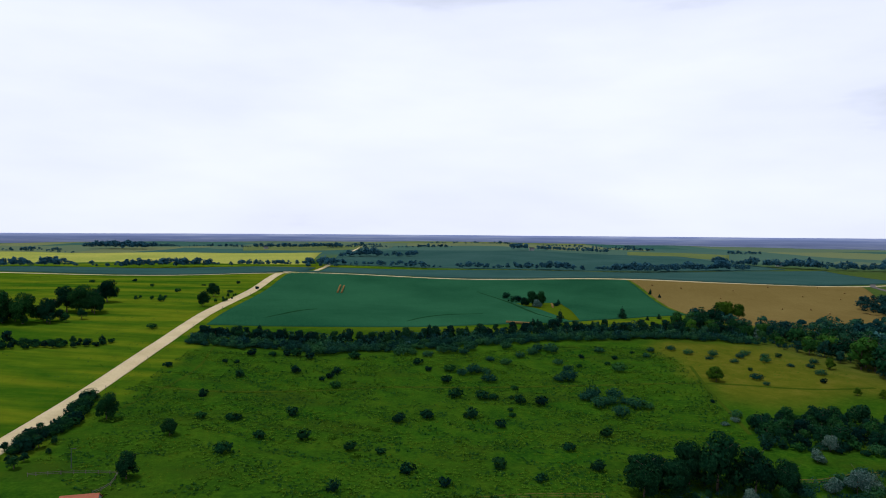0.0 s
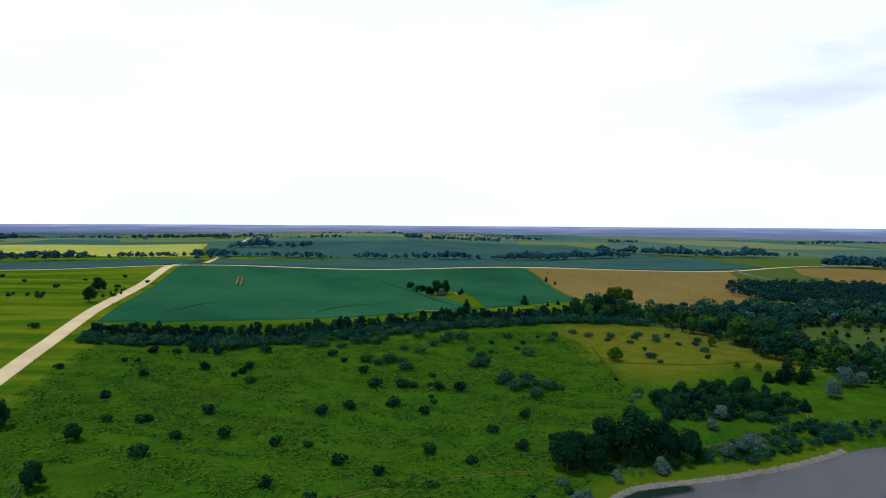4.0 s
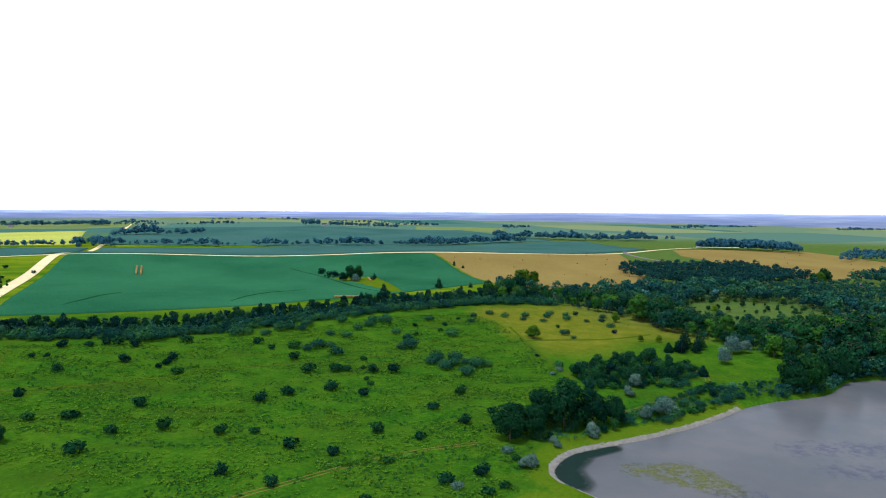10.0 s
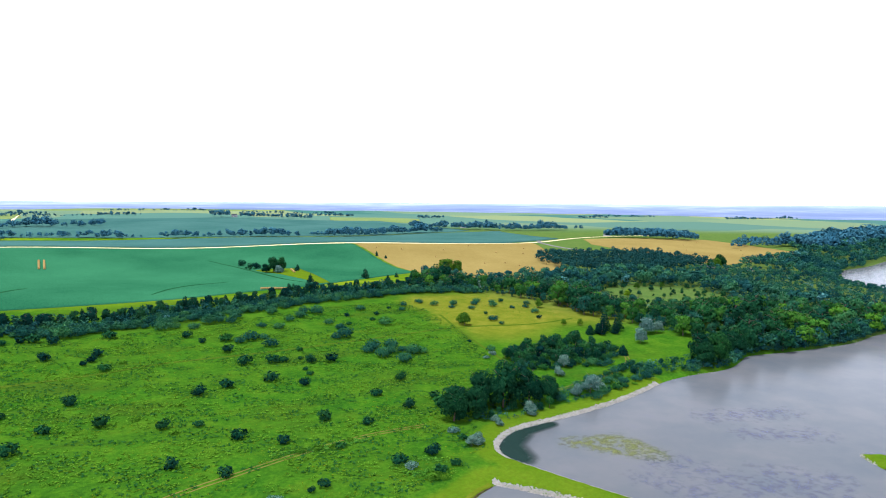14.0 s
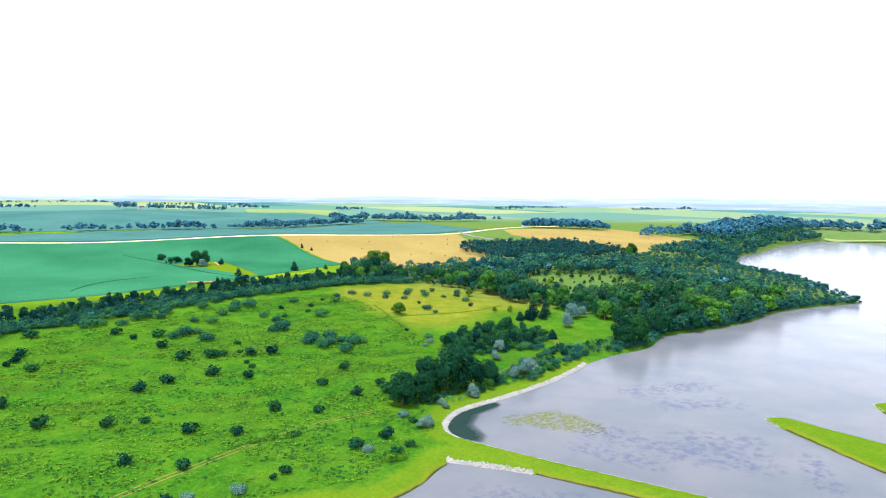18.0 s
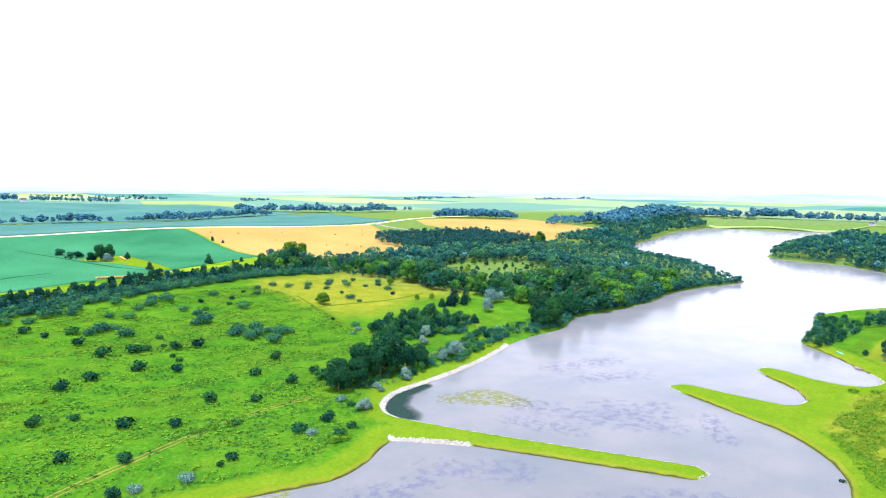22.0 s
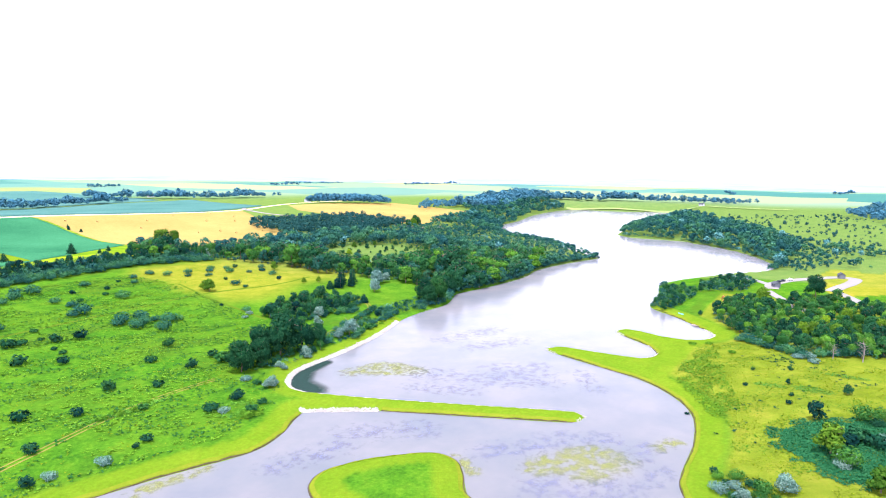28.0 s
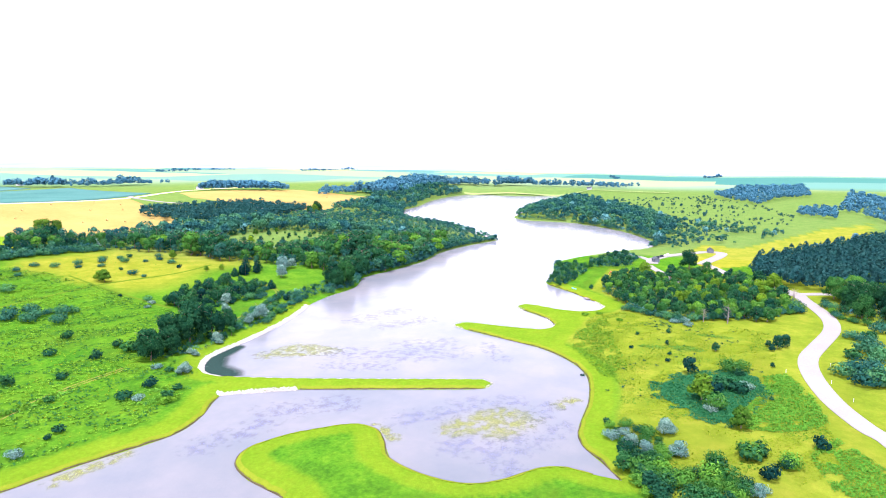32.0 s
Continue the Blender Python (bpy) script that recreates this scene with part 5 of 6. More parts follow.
tufts("sage_patch", [p for c, a, b in (((177, -10), 2.2, 8), ((154, -1), 3.4, 7), ((153, 12), 2.0, 6)) for p in scatter([(c[0] + a * math.cos(k), c[1] + b * math.sin(k)) for k in (0, 0.8, 1.6, 2.4, 3.1, 3.9, 4.7, 5.5)], 0.55, dice)], 35, MIDGREEN, "low patch of dull green forbs in the grass", 6, 0.3, 0.6)
tufts("dark_rosettes", [(190 + dice.gauss(0, 6), 14 + dice.gauss(0, 4)) for _ in range(34)] + [(dice.uniform(100, 190), dice.uniform(-28, 22)) for _ in range(60)], 36, NEEDLE, "small dark weeds dotted over the meadow", 12, 0.5, 0.8)

# ---------------------------------------------------------------- shore: stones, cut banks, fringes
def part(name, bm, material, parent, label=""):
    """Links a bmesh as one mesh under a thing or a part."""
    me = bpy.data.meshes.new(name)
    bm.to_mesh(me)
    bm.free()
    me.materials.append(material)
    ob = new(name, me)
    ob.parent = parent
    return tagged(ob, label)


def box(bm, x, y, z, sx, sy, sz, bevel=0.0, turn=0.0):
    """A box centred at x, y with its foot at z."""
    made = bmesh.ops.create_cube(bm, size=1.0, matrix=Matrix.Translation((x, y, z + sz / 2)) @ Matrix.Rotation(turn, 4, "Z") @ Matrix.Diagonal((sx, sy, sz, 1)))
    if bevel:
        edges = list({e for v in made["verts"] for e in v.link_edges})
        bmesh.ops.bevel(bm, geom=edges, offset=bevel, segments=2, affect="EDGES", profile=0.5)
    return bm


def rubble(name, lines, seed, label, per=5.0, low=0.22, high=0.62):
    """Broken stones heaped along the water's edge; lines as (plan points, width, inland shift)."""
    r = np.random.default_rng(seed)
    ico = np.array([(0, 0, 1), (0.9, 0, 0.1), (0.28, 0.85, -0.1), (-0.73, 0.52, 0.1), (-0.73, -0.52, -0.1), (0.28, -0.85, 0.1), (0, 0, -0.8)])
    tri = [(0, 1, 2), (0, 2, 3), (0, 3, 4), (0, 4, 5), (0, 5, 1), (6, 2, 1), (6, 3, 2), (6, 4, 3), (6, 5, 4), (6, 1, 5)]
    pts = []
    for line, width, shift in lines:
        c = rounded(line, 0.5)
        d = np.gradient(c, axis=0)
        d /= np.linalg.norm(d, axis=1)[:, None] + 1e-9
        side = np.stack([-d[:, 1], d[:, 0]], 1)
        for _ in range(int(per)):
            pts.append(c + side * (r.uniform(-0.5, 0.5, len(c))[:, None] * width + shift) + r.normal(size=c.shape) * 0.2)
    p = np.concatenate(pts)
    z = np.maximum(heights(p), -0.15)
    k = r.uniform(low, high, len(p))
    verts, faces = [], []
    for n in range(len(p)):
        v = ico * r.uniform(0.7, 1.3, (7, 1)) * k[n] * (1, 1, 0.75)
        a = r.uniform(0, 6.28)
        v = v @ np.array([[math.cos(a), -math.sin(a), 0], [math.sin(a), math.cos(a), 0], [0, 0, 1]]).T
        verts.append(v + (p[n][0], p[n][1], z[n] + 0.1 * k[n]))
    verts = np.concatenate(verts)
    corners = verts[(np.arange(len(p))[:, None, None] * 7 + np.array(tri)[None]).reshape(-1)]
    return tagged(new(name, quads(name, corners, STONE, 3)), label, "riprap", kind="stuff")


rubble("riprap", [
    ([(62, 152), (62, 157), (66, 164), (77, 171), (94, 173), (114, 175), (135, 179), (155, 185), (165, 189)], 1.5, 0.6),
    ([(48, 139.5), (56, 129), (63, 119)], 1.6, 0.6)], 31, "bank of broken white limestone along the lake shore", 15, 0.18, 0.46)
rubble("shore_stones", [
    ([(100, 64), (87, 93), (73, 124), (64, 147)], 0.7, 0.3), ([(93, 60.5), (98, 60), (100, 64)], 1.2, 0.2),
    ([(171, 84), (169, 101), (163, 104), (159, 97)], 1.3, 0.1), ([(173, 64), (171, 84)], 0.6, 0.1), ([(219, 84), (213, 88), (206, 82)], 1.2, 0.1), ([(195, 67), (184, 60), (173, 64)], 0.5, 0.1), ([(242, 52), (231, 45), (218, 50)], 0.6, 0.1)], 32, "thin line of pale stones at the water's edge", 5, 0.12, 0.28)
rubble("shore_rocks", [([(176, 190), (190, 191), (205, 191)], 2.0, 0.0), ([(300, 197), (320, 196), (340, 198)], 2.5, -0.5)], 33, "scattered rocks under the shore trees", 1, 0.14, 0.34)


def water_edge(name, line, foot, rise, material, label, inland=0.0, width=0.5):
    """A strip that follows the shore: a low cut bank or a fringe of grass."""
    c = rounded(line, 1.5)
    d = np.gradient(c, axis=0)
    d /= np.linalg.norm(d, axis=1)[:, None] + 1e-9
    side = np.stack([-d[:, 1], d[:, 0]], 1)
    if np.mean(shore_distance(*(c + side * 2).T)) < 0:
        side = -side
    wob = np.array([noise.noise(Vector((q[0] / 3, q[1] / 3, 1.7))) for q in c])
    a, b, e = c + side * (inland - 0.15 + 0.25 * wob)[:, None], c + side * (inland + 0.1 + 0.25 * wob)[:, None], c + side * (inland + width + 0.5 * wob)[:, None]
    za, zb, ze = np.full(len(c), foot), heights(b) + rise * (0.7 + 0.6 * wob), heights(e) + rise * 0.35
    rows = [np.c_[a, za], np.c_[b, zb], np.c_[e, ze], np.c_[e, ze - 0.6]]
    verts = np.concatenate(rows)
    n = len(c)
    faces = [(k * n + i, k * n + i + 1, (k + 1) * n + i + 1, (k + 1) * n + i) for k in range(3) for i in range(n - 1)]
    return tagged(new(name, mesh_of(name, verts, faces, material)), label, "bank", kind="structure")


CUT_BANKS = [
    [(-60, 149), (-40, 146), (-17, 140), (-2, 136), (19, 129), (32, 131), (42, 136), (47, 138)],
    [(64, 118), (78, 89), (90, 64), (92.5, 61)],
    [(158, 94), (151, 72), (145, 55), (134, 41), (123, 33), (112, 29), (96, 26), (82, 25), (71, 24), (63, 21), (55, 14), (48, 8.5)],
    [(48, 15), (49, 22), (45, 29), (36, 35), (30, 43), (30, 55), (34, 66), (42, 72), (48, 78), (49, 85), (43, 92), (33, 100), (22, 104), (14, 101), (9, 92), (6, 79)],
    [(206, 82), (195, 67), (184, 60)], [(275, 86), (261, 70), (242, 52)]]
for line in CUT_BANKS:
    water_edge("cut_bank", line, -0.3, 0.30, BANKSOIL, "low dark cut bank at the water's edge", 0.0, 0.35)
    water_edge("bank_fringe", line, 0.1, 0.28, FRINGE, "yellowed grass fringe along the shore", 0.45, 1.2)


sheets_laid = []


def weed_or_reflection_sheet(name, streaks, label, material, step=0.7):
    """Floating growth, and one painted reflection, round plan lines (from, to, half width), thick along the line and
    thinning outwards.
    """
    x0, x1 = min(min(a[0], b[0]) - 2.4 * w for a, b, w in streaks), max(max(a[0], b[0]) + 2.4 * w for a, b, w in streaks)
    y0, y1 = min(min(a[1], b[1]) - 2.4 * w for a, b, w in streaks), max(max(a[1], b[1]) + 2.4 * w for a, b, w in streaks)
    gx_, gy_ = np.arange(x0, x1 + step, step), np.arange(y0, y1 + step, step)
    px, py = [v.ravel() for v in np.meshgrid(gx_, gy_)]
    cover = np.zeros(len(px))
    for a, b, w in streaks:
        dx, dy = b[0] - a[0], b[1] - a[1]
        t = np.clip(((px - a[0]) * dx + (py - a[1]) * dy) / (dx * dx + dy * dy), 0, 1)
        far = np.hypot(px - a[0] - t * dx, py - a[1] - t * dy) / w
        cover = np.maximum(cover, np.exp(-far ** 2 / 1.6))
    cover = np.where(shore_distance(px, py) > -0.5, 0, cover)
    k = len(gx_)
    sheets_laid.append(name)
    z = 0.012 + 0.004 * len(sheets_laid)
    cells = [(j * k + i, j * k + i + 1, (j + 1) * k + i + 1, (j + 1) * k + i) for j in range(len(gy_) - 1) for i in range(k - 1)]
    cells = [c for c in cells if max(cover[list(c)]) > 0.03]
    used = sorted({v for c in cells for v in c})
    at = {v: n for n, v in enumerate(used)}
    me = mesh_of(name, [(px[v], py[v], z) for v in used], [tuple(at[v] for v in c) for c in cells], material)
    me.attributes.new("cover", "FLOAT", "POINT").data.foreach_set("value", cover[used].astype(np.float32))
    return tagged(new(name, me), label, "algae", kind="stuff")


weed_or_reflection_sheet("algae_mat", [((88, 153), (104, 149), 4.0), ((104, 148), (105, 133), 4.4), ((94, 147), (100, 138), 4.0)], "yellow-green algae mat floating on the lake", ALGAE)
weed_or_reflection_sheet("algae_mat", [((62, 56), (74, 48), 5.0), ((60, 46), (74, 40), 4.4), ((56, 58), (64, 50), 3.6)], "yellow-green algae patches on the near pond", ALGAE)
weed_or_reflection_sheet("algae_mat", [((88, 34), (95, 31), 2.4)], "small algae patch near the shore", ALGAE)
weed_or_reflection_sheet("algae_mat", [((45, 71), (49, 79), 2.0)], "algae patch beside the grassy point", ALGAE)
weed_or_reflection_sheet("algae_mat", [((-12, 134), (6, 131), 2.2)], "algae along the bank of the pond", ALGAE)
# the dark wedge of mirrored trees, painted as a sheet on the water
weed_or_reflection_sheet("pondweed", [((64.5, 152), (67, 162), 4.5), ((67, 161), (76, 168), 3.6), ((76, 168), (92, 171), 2.2)], "dark painted reflection of trees in the corner under the stone bank", DARK_REFLECTION)
weed_or_reflection_sheet("weed_bed", [((104, 128), (114, 98), 7.0), ((111, 108), (122, 86), 7.0), ((131, 90), (122, 104), 5.0), ((126, 110), (138, 96), 5.0), ((90, 122), (98, 104), 5.0)], "violet-grey weed bed just under the lake surface", WEEDBED)
weed_or_reflection_sheet("weed_bed", [((48, 52), (54, 42), 6.0), ((50, 40), (60, 34), 5.0), ((44, 42), (41, 34), 4.0), ((65, 30), (74, 28.5), 3.0), ((76, 62), (86, 48), 5.0), ((58, 74), (70, 62), 5.0), ((74, 38), (86, 36), 4.0)], "violet-grey weed patches under the pond surface", WEEDBED)
weed_or_reflection_sheet("weed_bed", [((124, 66), (140, 78), 4.0), ((18, 116), (36, 111), 5.0), ((46, 114), (60, 98), 6.0), ((148, 132), (168, 120), 6.0), ((150, 150), (180, 140), 6.0)], "thin violet weed drifting under the open water", WEEDBED)

# ---------------------------------------------------------------- tracks
def ruts(name, line, label):
    c = rounded(line, 3.0)
    d = np.gradient(c, axis=0)
    d /= np.linalg.norm(d, axis=1)[:, None]
    side = np.stack([d[:, 1], -d[:, 0]], 1)
    top = tagged(new(name), label, "track", kind="structure")
    for s in (-0.85, 0.85):
        rut = ribbon("rut", [tuple(p) for p in (c + side * s)[::3]], 0.5, DIRT, 0.05, 0.02, 2.0, 2)
        rut.parent = top
    return top


ruts("dirt_track", [(-100, 148), (-60, 158), (-30, 168), (-19, 171), (7, 179), (28, 183), (53, 184)], "two-rut dirt track through the meadow")
ruts("dirt_track", [(110, 196), (118, 196), (131, 200), (156, 206), (170, 213), (179, 223), (182, 236)], "two-rut dirt track between copse and shore")
for line, wide in (([(-130, 277), (-97, 275), (-57, 282), (-25, 291), (16, 294), (75, 299), (128, 302), (173, 294), (206, 297)], 2.0), ([(132, 332), (125, 292), (120, 255), (117, 236)], 1.6), ([(-128, 250), (-120, 300), (-126, 345)], 1.1)):
    tagged(ribbon("mown_path", line, wide, PATHGRASS, 0.06, 0.02, 3.0, 2), "narrow mown path across the meadow", "path", kind="structure")

# ---------------------------------------------------------------- bales
def round_bale(x, y, turn, k=1.0):
    bm = bmesh.new()
    bmesh.ops.create_cone(bm, cap_ends=True, segments=14, radius1=0.8 * k, radius2=0.8 * k, depth=1.3 * k, matrix=Matrix.Rotation(radians(90), 4, "Y"))
    rim = [e for e in bm.edges if len(e.link_faces) == 2 and any(len(f.verts) > 4 for f in e.link_faces)]
    bmesh.ops.bevel(bm, geom=rim, offset=0.12, segments=2, affect="EDGES", profile=0.5)
    me = bpy.data.meshes.new("round_bale")
    bm.to_mesh(me)
    bm.free()
    me.materials.append(BALE)
    ob = tagged(new("round_bale", me), "tawny round straw bale lying on the stubble", "bale", "round bales")
    ob.matrix_basis = Matrix.Translation((x, y, at_height(x, y) + 0.75 * k + 0.25)) @ Matrix.Rotation(turn, 4, "Z")
    return ob


bale = round_bale(214, 640, 0.4)


def bale_at(x, y, turn, lift=0.0, label=""):
    ob = copy_thing(bale, Matrix.Translation((x, y, at_height(x, y) + 1.0 + lift)) @ Matrix.Rotation(turn, 4, "Z"))
    return tagged(ob, label)


for x, y in ((240, 630), (290, 625), (322, 520), (296, 545), (318, 540), (352, 515), (372, 585), (384, 545), (398, 620), (430, 560), (420, 500), (345, 600), (262, 590), (340, 655), (395, 660), (610, 560), (650, 600), (690, 540), (580, 500), (700, 620), (640, 500)):
    bale_at(x, y, dice.uniform(0, 3))
for row in (0, 1):
    for n in range(23):
        bale_at(-94.5 + 3.6 * row - 0.12 * n, 562 + 1.45 * n, radians(95), 0.35, "weathered round bale in a long row")
for n in range(13):
    bale_at(43.5 + 1.4 * n, 421.5 - 0.35 * n, 0.1, 0.1, "pale round bale in a row beside the soybeans")
for n in range(15):
    bale_at(95 - 0.2 * n, 545 - 1.6 * n, radians(97), 0.1, "pale round bale in a row beside the grove")

# grassy islet with the grove inside the soybean field, and the strip below the field
tagged(patch("grass_strip", [(64, 545), (78, 516), (84, 470), (88, 436)], [(72, 552), (104, 554), (104, 510), (96, 438)], MOWN, 0.72, 14, 10), "bright grass round the grove in the soybeans", "grass", kind="structure")

for line in ([(-117, 414), (-110, 429), (-103, 448), (-93, 463)], [(33, 600), (42, 585), (50, 572), (60, 548), (66, 515), (72, 470), (82, 440)], [(-24, 418), (-11, 442), (5, 459), (30, 470)]):
    tagged(ribbon("grass_waterway", line, [0.8, 2.2, 2.8, 1.0], DARKGRASS, 0.62, 0.03, 4.0, 2), "dark grassy waterway winding through the soybeans", "waterway", kind="structure")

# ---------------------------------------------------------------- small built things
def gable_house(name, x, y, turn, sx, sy, sz, roof_mat, wall_mat, label, category):
    top = tagged(new(name), label, category)
    part("wall", box(bmesh.new(), 0, 0, -0.5, sx, sy, sz + 0.5), wall_mat, top)
    bm = bmesh.new()
    hx, hy, e = sx / 2 + 0.35, sy / 2 + 0.35, 0.18
    prof = [(-hy, sz - 0.15), (0, sz + sy * 0.36), (hy, sz - 0.15), (hy, sz - 0.15 - e), (0, sz + sy * 0.36 - e), (-hy, sz - 0.15 - e)]
    rows = [[bm.verts.new((s * hx, a, b)) for a, b in prof] for s in (-1, 1)]
    for i in range(6):
        bm.faces.new((rows[0][i], rows[0][(i + 1) % 6], rows[1][(i + 1) % 6], rows[1][i]))
    bm.faces.new(rows[0][::-1])
    bm.faces.new(rows[1])
    part("roof", bm, roof_mat, top)
    bm = bmesh.new()
    for s in (-1, 1):
        k = [bm.verts.new((s * (sx / 2 - 0.01), a, b)) for a, b in ((-sy / 2, sz - 0.05), (sy / 2, sz - 0.05), (0, sz + sy * 0.36 - e - 0.02))]
        j = [bm.verts.new((s * (sx / 2 - 0.2), a, b)) for a, b in ((-sy / 2, sz - 0.05), (sy / 2, sz - 0.05), (0, sz + sy * 0.36 - e - 0.02))]
        bm.faces.new(k)
        bm.faces.new(j)
        for i in range(3):
            bm.faces.new((k[i], k[(i + 1) % 3], j[(i + 1) % 3], j[i]))
    part("gable", bm, wall_mat, top)
    for s in (-1, 1):
        for n in range(max(2, int(sx / 3))):
            u = -sx / 2 + (n + 0.5) * sx / max(2, int(sx / 3))
            window = part("window", box(bmesh.new(), u, s * (sy / 2 + 0.01), sz * 0.4, 0.9, 0.06, 1.1), DARKGLASS, top)
            part("sill", box(bmesh.new(), u, s * (sy / 2 + 0.06), sz * 0.4 - 0.08, 1.1, 0.14, 0.08), wall_mat, window)
    part("door", box(bmesh.new(), sx / 2 + 0.01, 0.4, 0.0, 0.06, 1.0, 2.05), roof_mat, top)
    top.matrix_basis = Matrix.Translation((x, y, at_height(x, y))) @ Matrix.Rotation(turn, 4, "Z")
    return top


gable_house("barn", 626, 1166, 0.3, 11, 8, 5, ROOFGREY, WHITEPAINT, "white barn with a grey roof among farm trees", "barn")
gable_house("farmhouse", 700, 805, 0.2, 10, 7, 4.5, ROOFGREY, WHITEPAINT, "small white farmhouse by the gravel road", "house")
gable_house("shed", -97, 166.5, 0.25, 9, 6, 2.8, ROOFRED, WHITEPAINT, "low shed with a red roof on a lawn", "shed")
gable_house("park_hut", 369, 33, 0.6, 4.5, 3.6, 2.6, ROOFGREY, METAL, "small grey hut at the boat landing", "hut")
gable_house("park_shelter", 426, -2, 0.2, 5, 4, 2.6, ROOFGREY, METAL, "small pale shelter beside the parking loop", "shelter")
gable_house("farmhouse", 1210, 250, 1.2, 9, 6, 3.6, ROOFGREY, WHITEPAINT, "white farmhouse beyond the dam", "house")
gable_house("barn", -480, 1700, 0.3, 12, 8, 5, ROOFGREY, WHITEPAINT, "pale barn beside a far windbreak", "barn")
gable_house("barn", 232, 1640, 0.2, 12, 9, 5, ROOFGREY, WHITEPAINT, "pale barn between two far groves", "barn")

# parking loop, landing strip and cars
tagged(ribbon("parking_loop", [(360, 34), (378, 36), (398, 29), (416, 14), (428, 0), (424, -10), (405, -8), (385, -2), (368, 2)], 8.0, CONCRETE, 0.16, 0.04, 2.0), "pale paved parking loop by the lake", "car park", kind="structure")
tagged(ribbon("landing_path", [(352, 36), (340, 31), (326, 25), (312, 21), (296, 10)], 5.0, CONCRETE, 0.2, 0.04, 2.0), "pale paved path to the boat landing", "path", kind="structure")
tagged(ribbon("boat_ramp", [(374, 36), (388, 46), (404, 60), (420, 72)], 5.0, CONCRETE, 0.12, 0.02, 2.0), "pale boat ramp at the shore", "ramp", kind="structure")
tagged(ribbon("gravel_lane", [(284, -50), (300, -40), (330, -18), (352, -8), (370, 0)], 5.5, CONCRETE, 0.14, 0.04, 3.0), "lane through the copse to the car park", "road", kind="structure")
tagged(ribbon("dam_crest", [(1118, 492), (1150, 400), (1172, 290), (1178, 190), (1174, 90)], 10, PALEHAY, 2.2, 0.3, 10.0), "pale grass-grown dam across the lake's end", "dam", kind="structure")
tagged(ribbon("far_road", [(505, 735), (470, 680), (456, 619), (474, 545), (488, 490), (497, 452), (494, 420), (510, 398), (530, 412)], 5.5, CONCRETE, 0.4, 0.05, 4.0), "pale lane at the edge of the woods", "road", kind="structure")


def car(x, y, turn, paint, label):
    top = tagged(new("car"), label, "car", "parked cars")
    bm = box(bmesh.new(), 0, 0, 0.35, 4.5, 1.8, 0.6, 0.15)
    body = part("body", bm, paint, top)
    bm = bmesh.new()
    low = [bm.verts.new(v) for v in ((-1.7, -0.8, 0.93), (1.0, -0.8, 0.93), (1.0, 0.8, 0.93), (-1.7, 0.8, 0.93))]
    high = [bm.verts.new(v) for v in ((-1.2, -0.65, 1.5), (0.3, -0.65, 1.5), (0.3, 0.65, 1.5), (-1.2, 0.65, 1.5))]
    for i in range(4):
        bm.faces.new((low[i], low[(i + 1) % 4], high[(i + 1) % 4], high[i]))
    part("cabin_glass", bm, DARKGLASS, top)
    part("roof", box(bmesh.new(), -0.45, 0, 1.48, 1.6, 1.36, 0.07, 0.03), paint, top)
    for u in (-1.4, 1.4):
        for v in (-0.82, 0.82):
            bm = bmesh.new()
            bmesh.ops.create_cone(bm, cap_ends=True, segments=12, radius1=0.34, radius2=0.34, depth=0.22, matrix=Matrix.Translation((u, v, 0.34)) @ Matrix.Rotation(radians(90), 4, "X"))
            wheel = part("wheel", bm, TYRE, top)
            bm = bmesh.new()
            bmesh.ops.create_cone(bm, cap_ends=True, segments=10, radius1=0.2, radius2=0.2, depth=0.25, matrix=Matrix.Translation((u, v, 0.34)) @ Matrix.Rotation(radians(90), 4, "X"))
            part("rim", bm, METAL, wheel)
    for u, lens in ((2.26, WHITEPAINT), (-2.26, ROOFRED)):
        for v in (-0.6, 0.6):
            part("headlight" if u > 0 else "tail_light", box(bmesh.new(), u, v, 0.62, 0.05, 0.32, 0.16), lens, top)
    top.matrix_basis = Matrix.Translation((x, y, at_height(x, y) + 0.2)) @ Matrix.Rotation(turn, 4, "Z")


car(386, 33.5, 2.7, CARPAINT, "dark car parked by the lake")
car(392, 31.5, 2.5, CARPAINT, "dark car parked by the lake")
car(400, 27.5, 2.4, CARWHITE, "white car parked by the lake")


def canoe(x, y, turn):
    """An upturned open boat lying on the grass."""
    top = tagged(new("canoe"), "small teal canoe lying upturned on the lawn by the cove", "canoe")
    bm = bmesh.new()
    rows = []
    for k in range(13):
        u = -1 + k / 6
        w, h = 0.42 * (1 - abs(u) ** 2.4) + 0.02, 0.36 + 0.10 * u * u
        rows.append([bm.verts.new((2.2 * u, w * math.cos(a), h * math.sin(a))) for a in np.linspace(0, math.pi, 9)])
    for a, b in zip(rows, rows[1:]):
        for n in range(8):
            bm.faces.new((a[n], b[n], b[n + 1], a[n + 1]))
    part("hull", bm, TEAL, top)
    for side in (-1, 1):
        bm = bmesh.new()
        for k in range(12):
            u = -1 + (k + 0.5) / 6
            box(bm, 2.2 * u, side * (0.42 * (1 - abs(u) ** 2.4) + 0.02), 0.0, 0.38, 0.05, 0.05)
        part("gunwale", bm, DEADWOOD, top)
    top.matrix_basis = Matrix.Translation((x, y, at_height(x, y) + 0.02)) @ Matrix.Rotation(turn, 4, "Z")


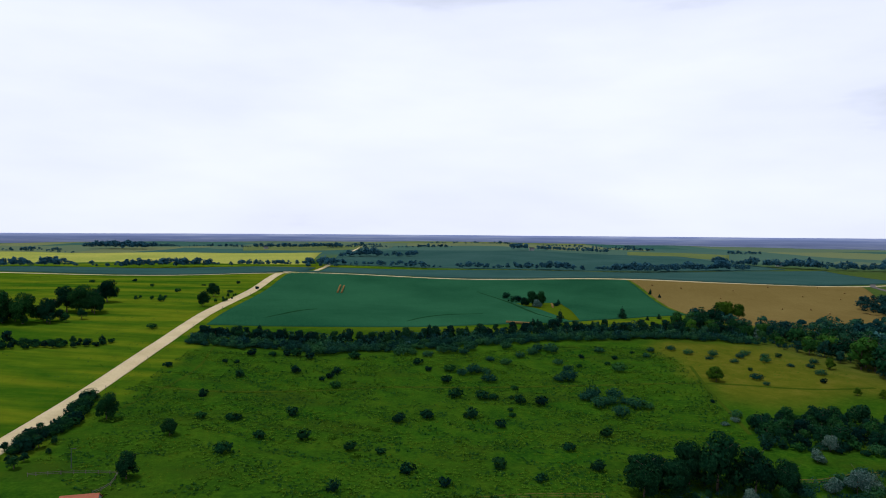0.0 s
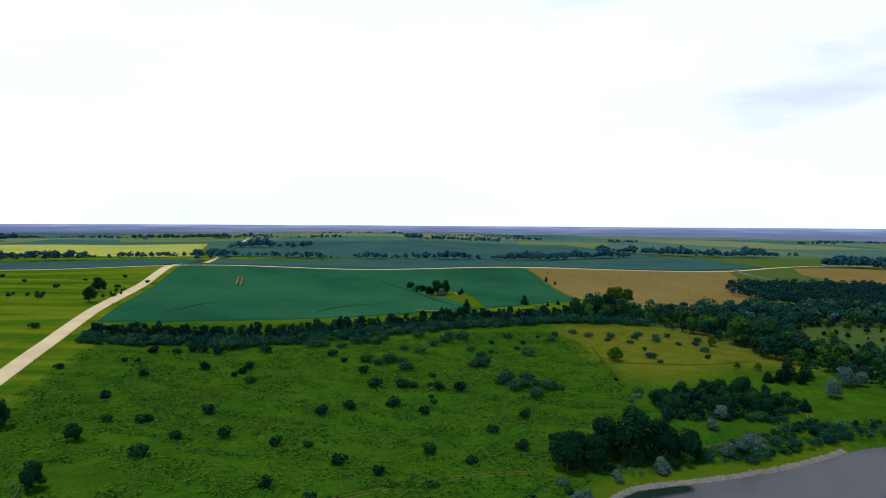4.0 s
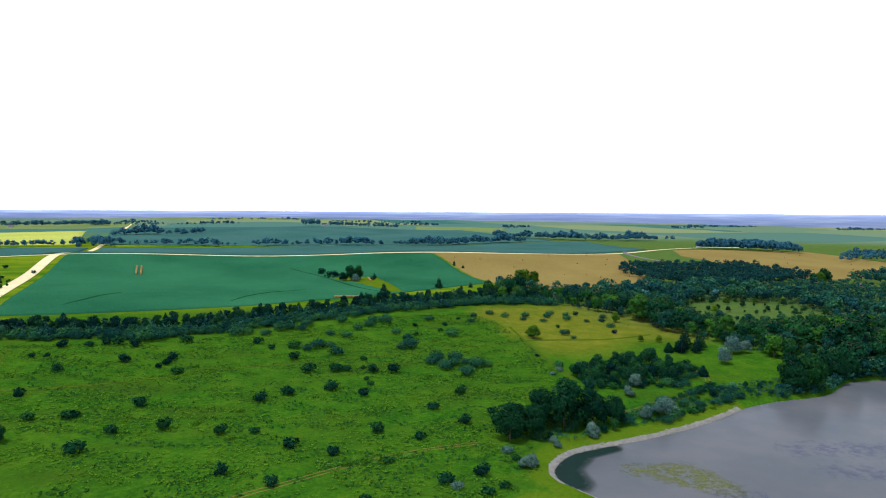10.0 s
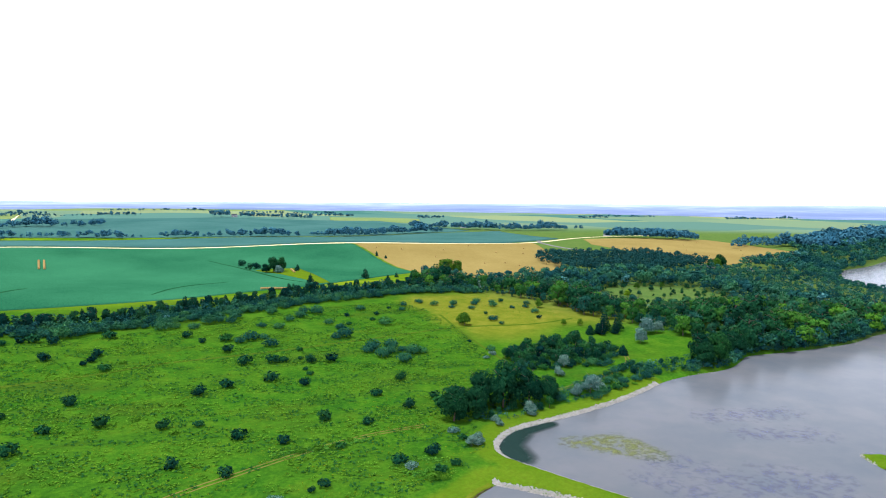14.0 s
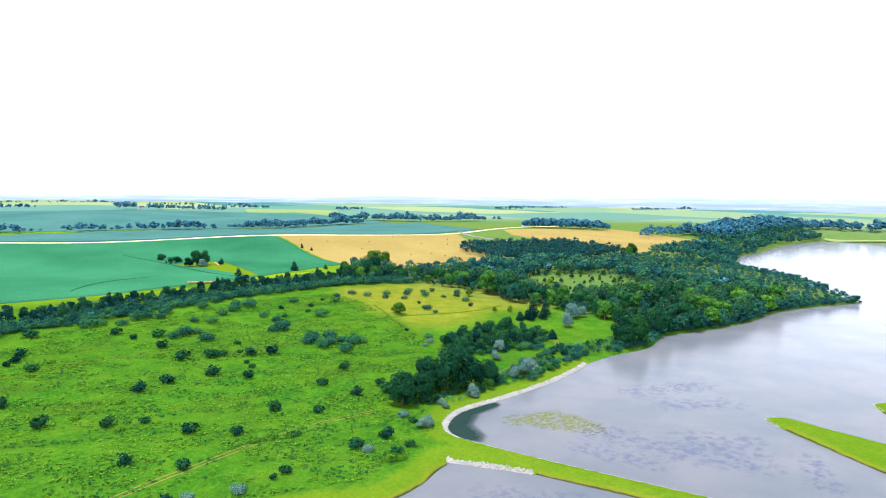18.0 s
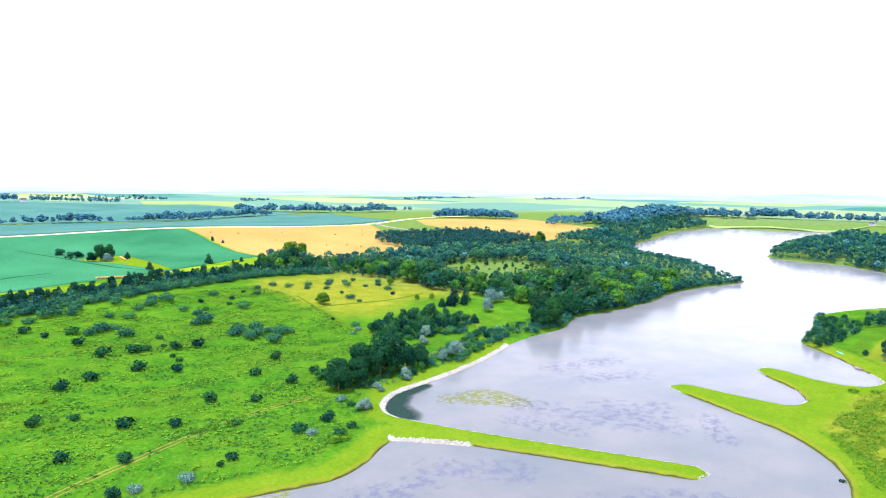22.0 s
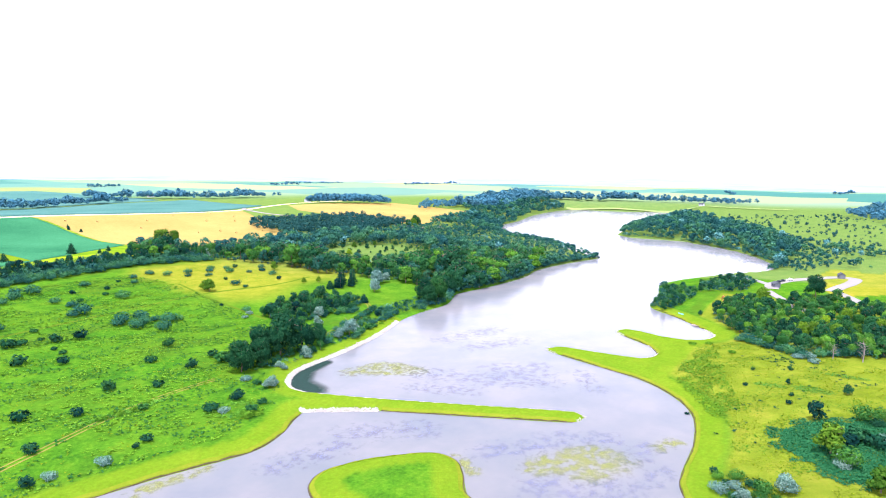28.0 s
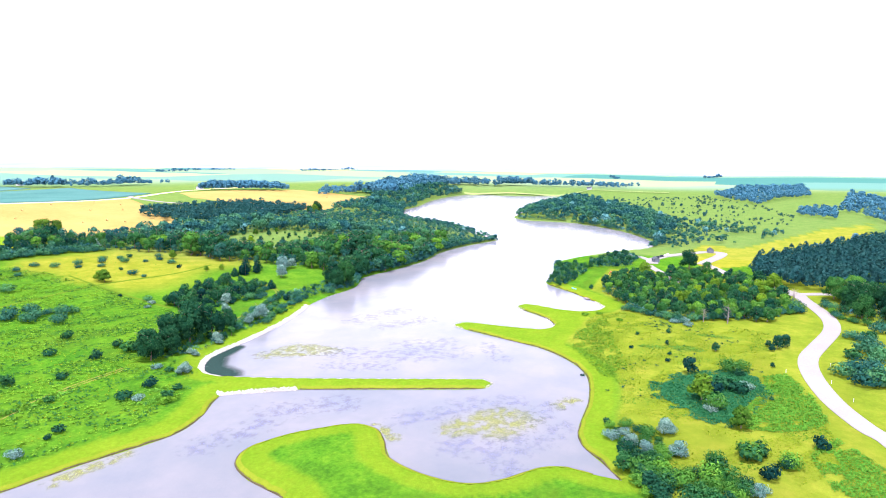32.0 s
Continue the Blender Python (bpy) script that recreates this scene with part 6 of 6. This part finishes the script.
def fishing_dock(x, y, turn):
    top = tagged(new("dock"), "low dark timber dock at the edge of the cove", "dock")
    for k in range(10):
        part("plank", box(bmesh.new(), -2.0 + 0.44 * k, 0, 0.45, 0.40, 1.8, 0.06), DEADWOOD if k % 3 else BARK, top)
    for u in (-2.0, 2.0):
        for v in (-0.8, 0.8):
            part("pile", box(bmesh.new(), u, v, -0.8, 0.16, 0.16, 1.5), BARK, top)
    top.matrix_basis = Matrix.Translation((x, y, 0.0)) @ Matrix.Rotation(turn, 4, "Z")


def play_frame(x, y, turn):
    """Two leaning ends and a top bar."""
    top = tagged(new("play_frame"), "reddish timber play frame on bare soil", "play frame")
    for u in (-1.8, 1.8):
        for v in (-1, 1):
            bm = bmesh.new()
            bmesh.ops.create_cube(bm, size=1.0, matrix=Matrix.Translation((u, v * 0.65, 1.2)) @ Matrix.Rotation(v * 0.48, 4, "X") @ Matrix.Diagonal((0.16, 0.16, 2.75, 1)))
            part("leg", bm, ROOFRED, top)
    part("top_bar", box(bmesh.new(), 0, 0, 2.36, 4.0, 0.16, 0.16, 0.02), ROOFRED, top)
    part("slide", box(bmesh.new(), 0, 0, 0, 0.1, 0.1, 0.1), ROOFRED, top).matrix_basis = Matrix.Translation((2.6, 0, 1.1)) @ Matrix.Rotation(0.75, 4, "Y") @ Matrix.Diagonal((30, 7, 0.8, 1))
    top.matrix_basis = Matrix.Translation((x, y, at_height(x, y))) @ Matrix.Rotation(turn, 4, "Z")


canoe(266, 69, 0.9)
fishing_dock(247, 57.5, 0.8)
play_frame(307, 54, 0.5)


def lamp_post(x, y):
    top = tagged(new("lamp_post"), "pale lamp post on a lawn beside the road", "lamp post")
    bm = bmesh.new()
    bmesh.ops.create_cone(bm, cap_ends=True, segments=10, radius1=0.14, radius2=0.08, depth=6.5, matrix=Matrix.Translation((0, 0, 3.05)))
    part("pole", bm, METAL, top)
    bm = bmesh.new()
    bmesh.ops.create_cone(bm, cap_ends=True, segments=8, radius1=0.05, radius2=0.05, depth=1.2, matrix=Matrix.Translation((0.55, 0, 6.25)) @ Matrix.Rotation(radians(80), 4, "Y"))
    part("arm", bm, METAL, top)
    part("lamp_head", box(bmesh.new(), 1.2, 0, 6.15, 0.6, 0.3, 0.16, 0.05), METAL, top)
    top.matrix_basis = Matrix.Translation((x, y, at_height(x, y)))


lamp_post(-115, 193)


def post(x, y, tall, thick, material, label, group):
    bm = bmesh.new()
    bmesh.ops.create_cone(bm, cap_ends=True, segments=8, radius1=thick, radius2=thick * 0.8, depth=tall + 0.3, matrix=Matrix.Translation((0, 0, tall / 2 - 0.15)))
    me = bpy.data.meshes.new("post")
    bm.to_mesh(me)
    bm.free()
    me.materials.append(material)
    ob = tagged(new("post", me), label, "post", group)
    ob.matrix_basis = Matrix.Translation((x, y, at_height(x, y)))


for y in (226, 268, 312, 380, 440, 520, 600):
    post(lane(y) + 6.0, y, 2.6, 0.11, BARK, "weathered wooden post beside the gravel road", "road posts")
for x, y in ((152, -49), (133, -47), (118, -51), (99, -58), (139, -34)):
    post(x, y, 1.3, 0.09, WHITEPAINT, "short white marker post beside the park road", "marker posts")


def rail_fence(line, label):
    top = tagged(new("fence"), label, "fence")
    c = rounded(line, 3.0)
    for q in c:
        z = at_height(q[0], q[1])
        part("post", box(bmesh.new(), q[0], q[1], z - 0.3, 0.14, 0.14, 1.5), DEADWOOD, top)
    for a, b in zip(c, c[1:]):
        za, zb = at_height(*a), at_height(*b)
        for h in (0.5, 0.95):
            bm = bmesh.new()
            p, q = Vector((a[0], a[1], za + h)), Vector((b[0], b[1], zb + h))
            m = Matrix.Translation((p + q) / 2) @ (q - p).to_track_quat("X", "Z").to_matrix().to_4x4()
            bmesh.ops.create_cube(bm, size=1.0, matrix=m @ Matrix.Diagonal(((q - p).length, 0.05, 0.12, 1)))
            part("rail", bm, DEADWOOD, top)


rail_fence([(-124, 186), (-112, 189), (-99, 190)], "pale wooden rail fence round a lawn")
rail_fence([(-99, 190), (-97, 182), (-99, 176)], "pale wooden rail fence beside the shed")


def dead_tree(x, y, k, seed):
    top = tagged(new("dead_tree"), "bare bleached dead tree in the meadow", "dead tree", "dead trees")
    new("trunk", limbs("trunk", 7.5, 0.16, 2.6, 9, DEADWOOD, seed, 0.25)).parent = top
    new("branches", limbs("branches", 6.8, 0.07, 3.0, 16, DEADWOOD, seed + 1, 0.3)).parent = top
    top.matrix_basis = set_at(top, x, y, k, seed)


dead_tree(201, -5, 1.0, 5)
dead_tree(202, -15, 1.3, 8)
dead_tree(262, -46, 1.2, 9)

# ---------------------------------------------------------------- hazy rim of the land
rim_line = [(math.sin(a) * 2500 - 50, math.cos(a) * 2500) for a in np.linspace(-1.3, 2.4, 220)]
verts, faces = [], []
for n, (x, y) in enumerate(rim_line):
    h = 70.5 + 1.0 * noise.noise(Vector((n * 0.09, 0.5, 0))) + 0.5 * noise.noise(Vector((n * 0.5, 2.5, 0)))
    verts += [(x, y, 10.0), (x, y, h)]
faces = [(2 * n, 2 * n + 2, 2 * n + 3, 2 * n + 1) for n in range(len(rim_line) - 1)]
# backdrop glows by itself: haze painted as pale blue bands, brighter upwards
m, n_, l_, p_ = nodes_of("painted_haze_glow", 1.0)
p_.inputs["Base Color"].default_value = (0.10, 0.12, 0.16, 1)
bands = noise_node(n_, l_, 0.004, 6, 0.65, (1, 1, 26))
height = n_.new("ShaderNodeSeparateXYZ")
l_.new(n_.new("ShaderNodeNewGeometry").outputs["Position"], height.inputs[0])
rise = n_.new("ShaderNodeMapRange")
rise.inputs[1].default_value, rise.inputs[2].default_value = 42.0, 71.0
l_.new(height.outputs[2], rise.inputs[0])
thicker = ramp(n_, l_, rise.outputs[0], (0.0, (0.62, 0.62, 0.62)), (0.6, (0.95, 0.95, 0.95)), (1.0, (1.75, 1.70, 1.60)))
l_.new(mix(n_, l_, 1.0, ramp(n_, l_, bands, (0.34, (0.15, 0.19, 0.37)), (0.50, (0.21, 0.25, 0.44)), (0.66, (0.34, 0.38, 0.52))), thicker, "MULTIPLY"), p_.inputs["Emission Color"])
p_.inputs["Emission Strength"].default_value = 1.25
tagged(new("backdrop", mesh_of("backdrop", verts, faces, m)), "glowing backdrop with blue haze painted over hills on the horizon", "distance", kind="structure")
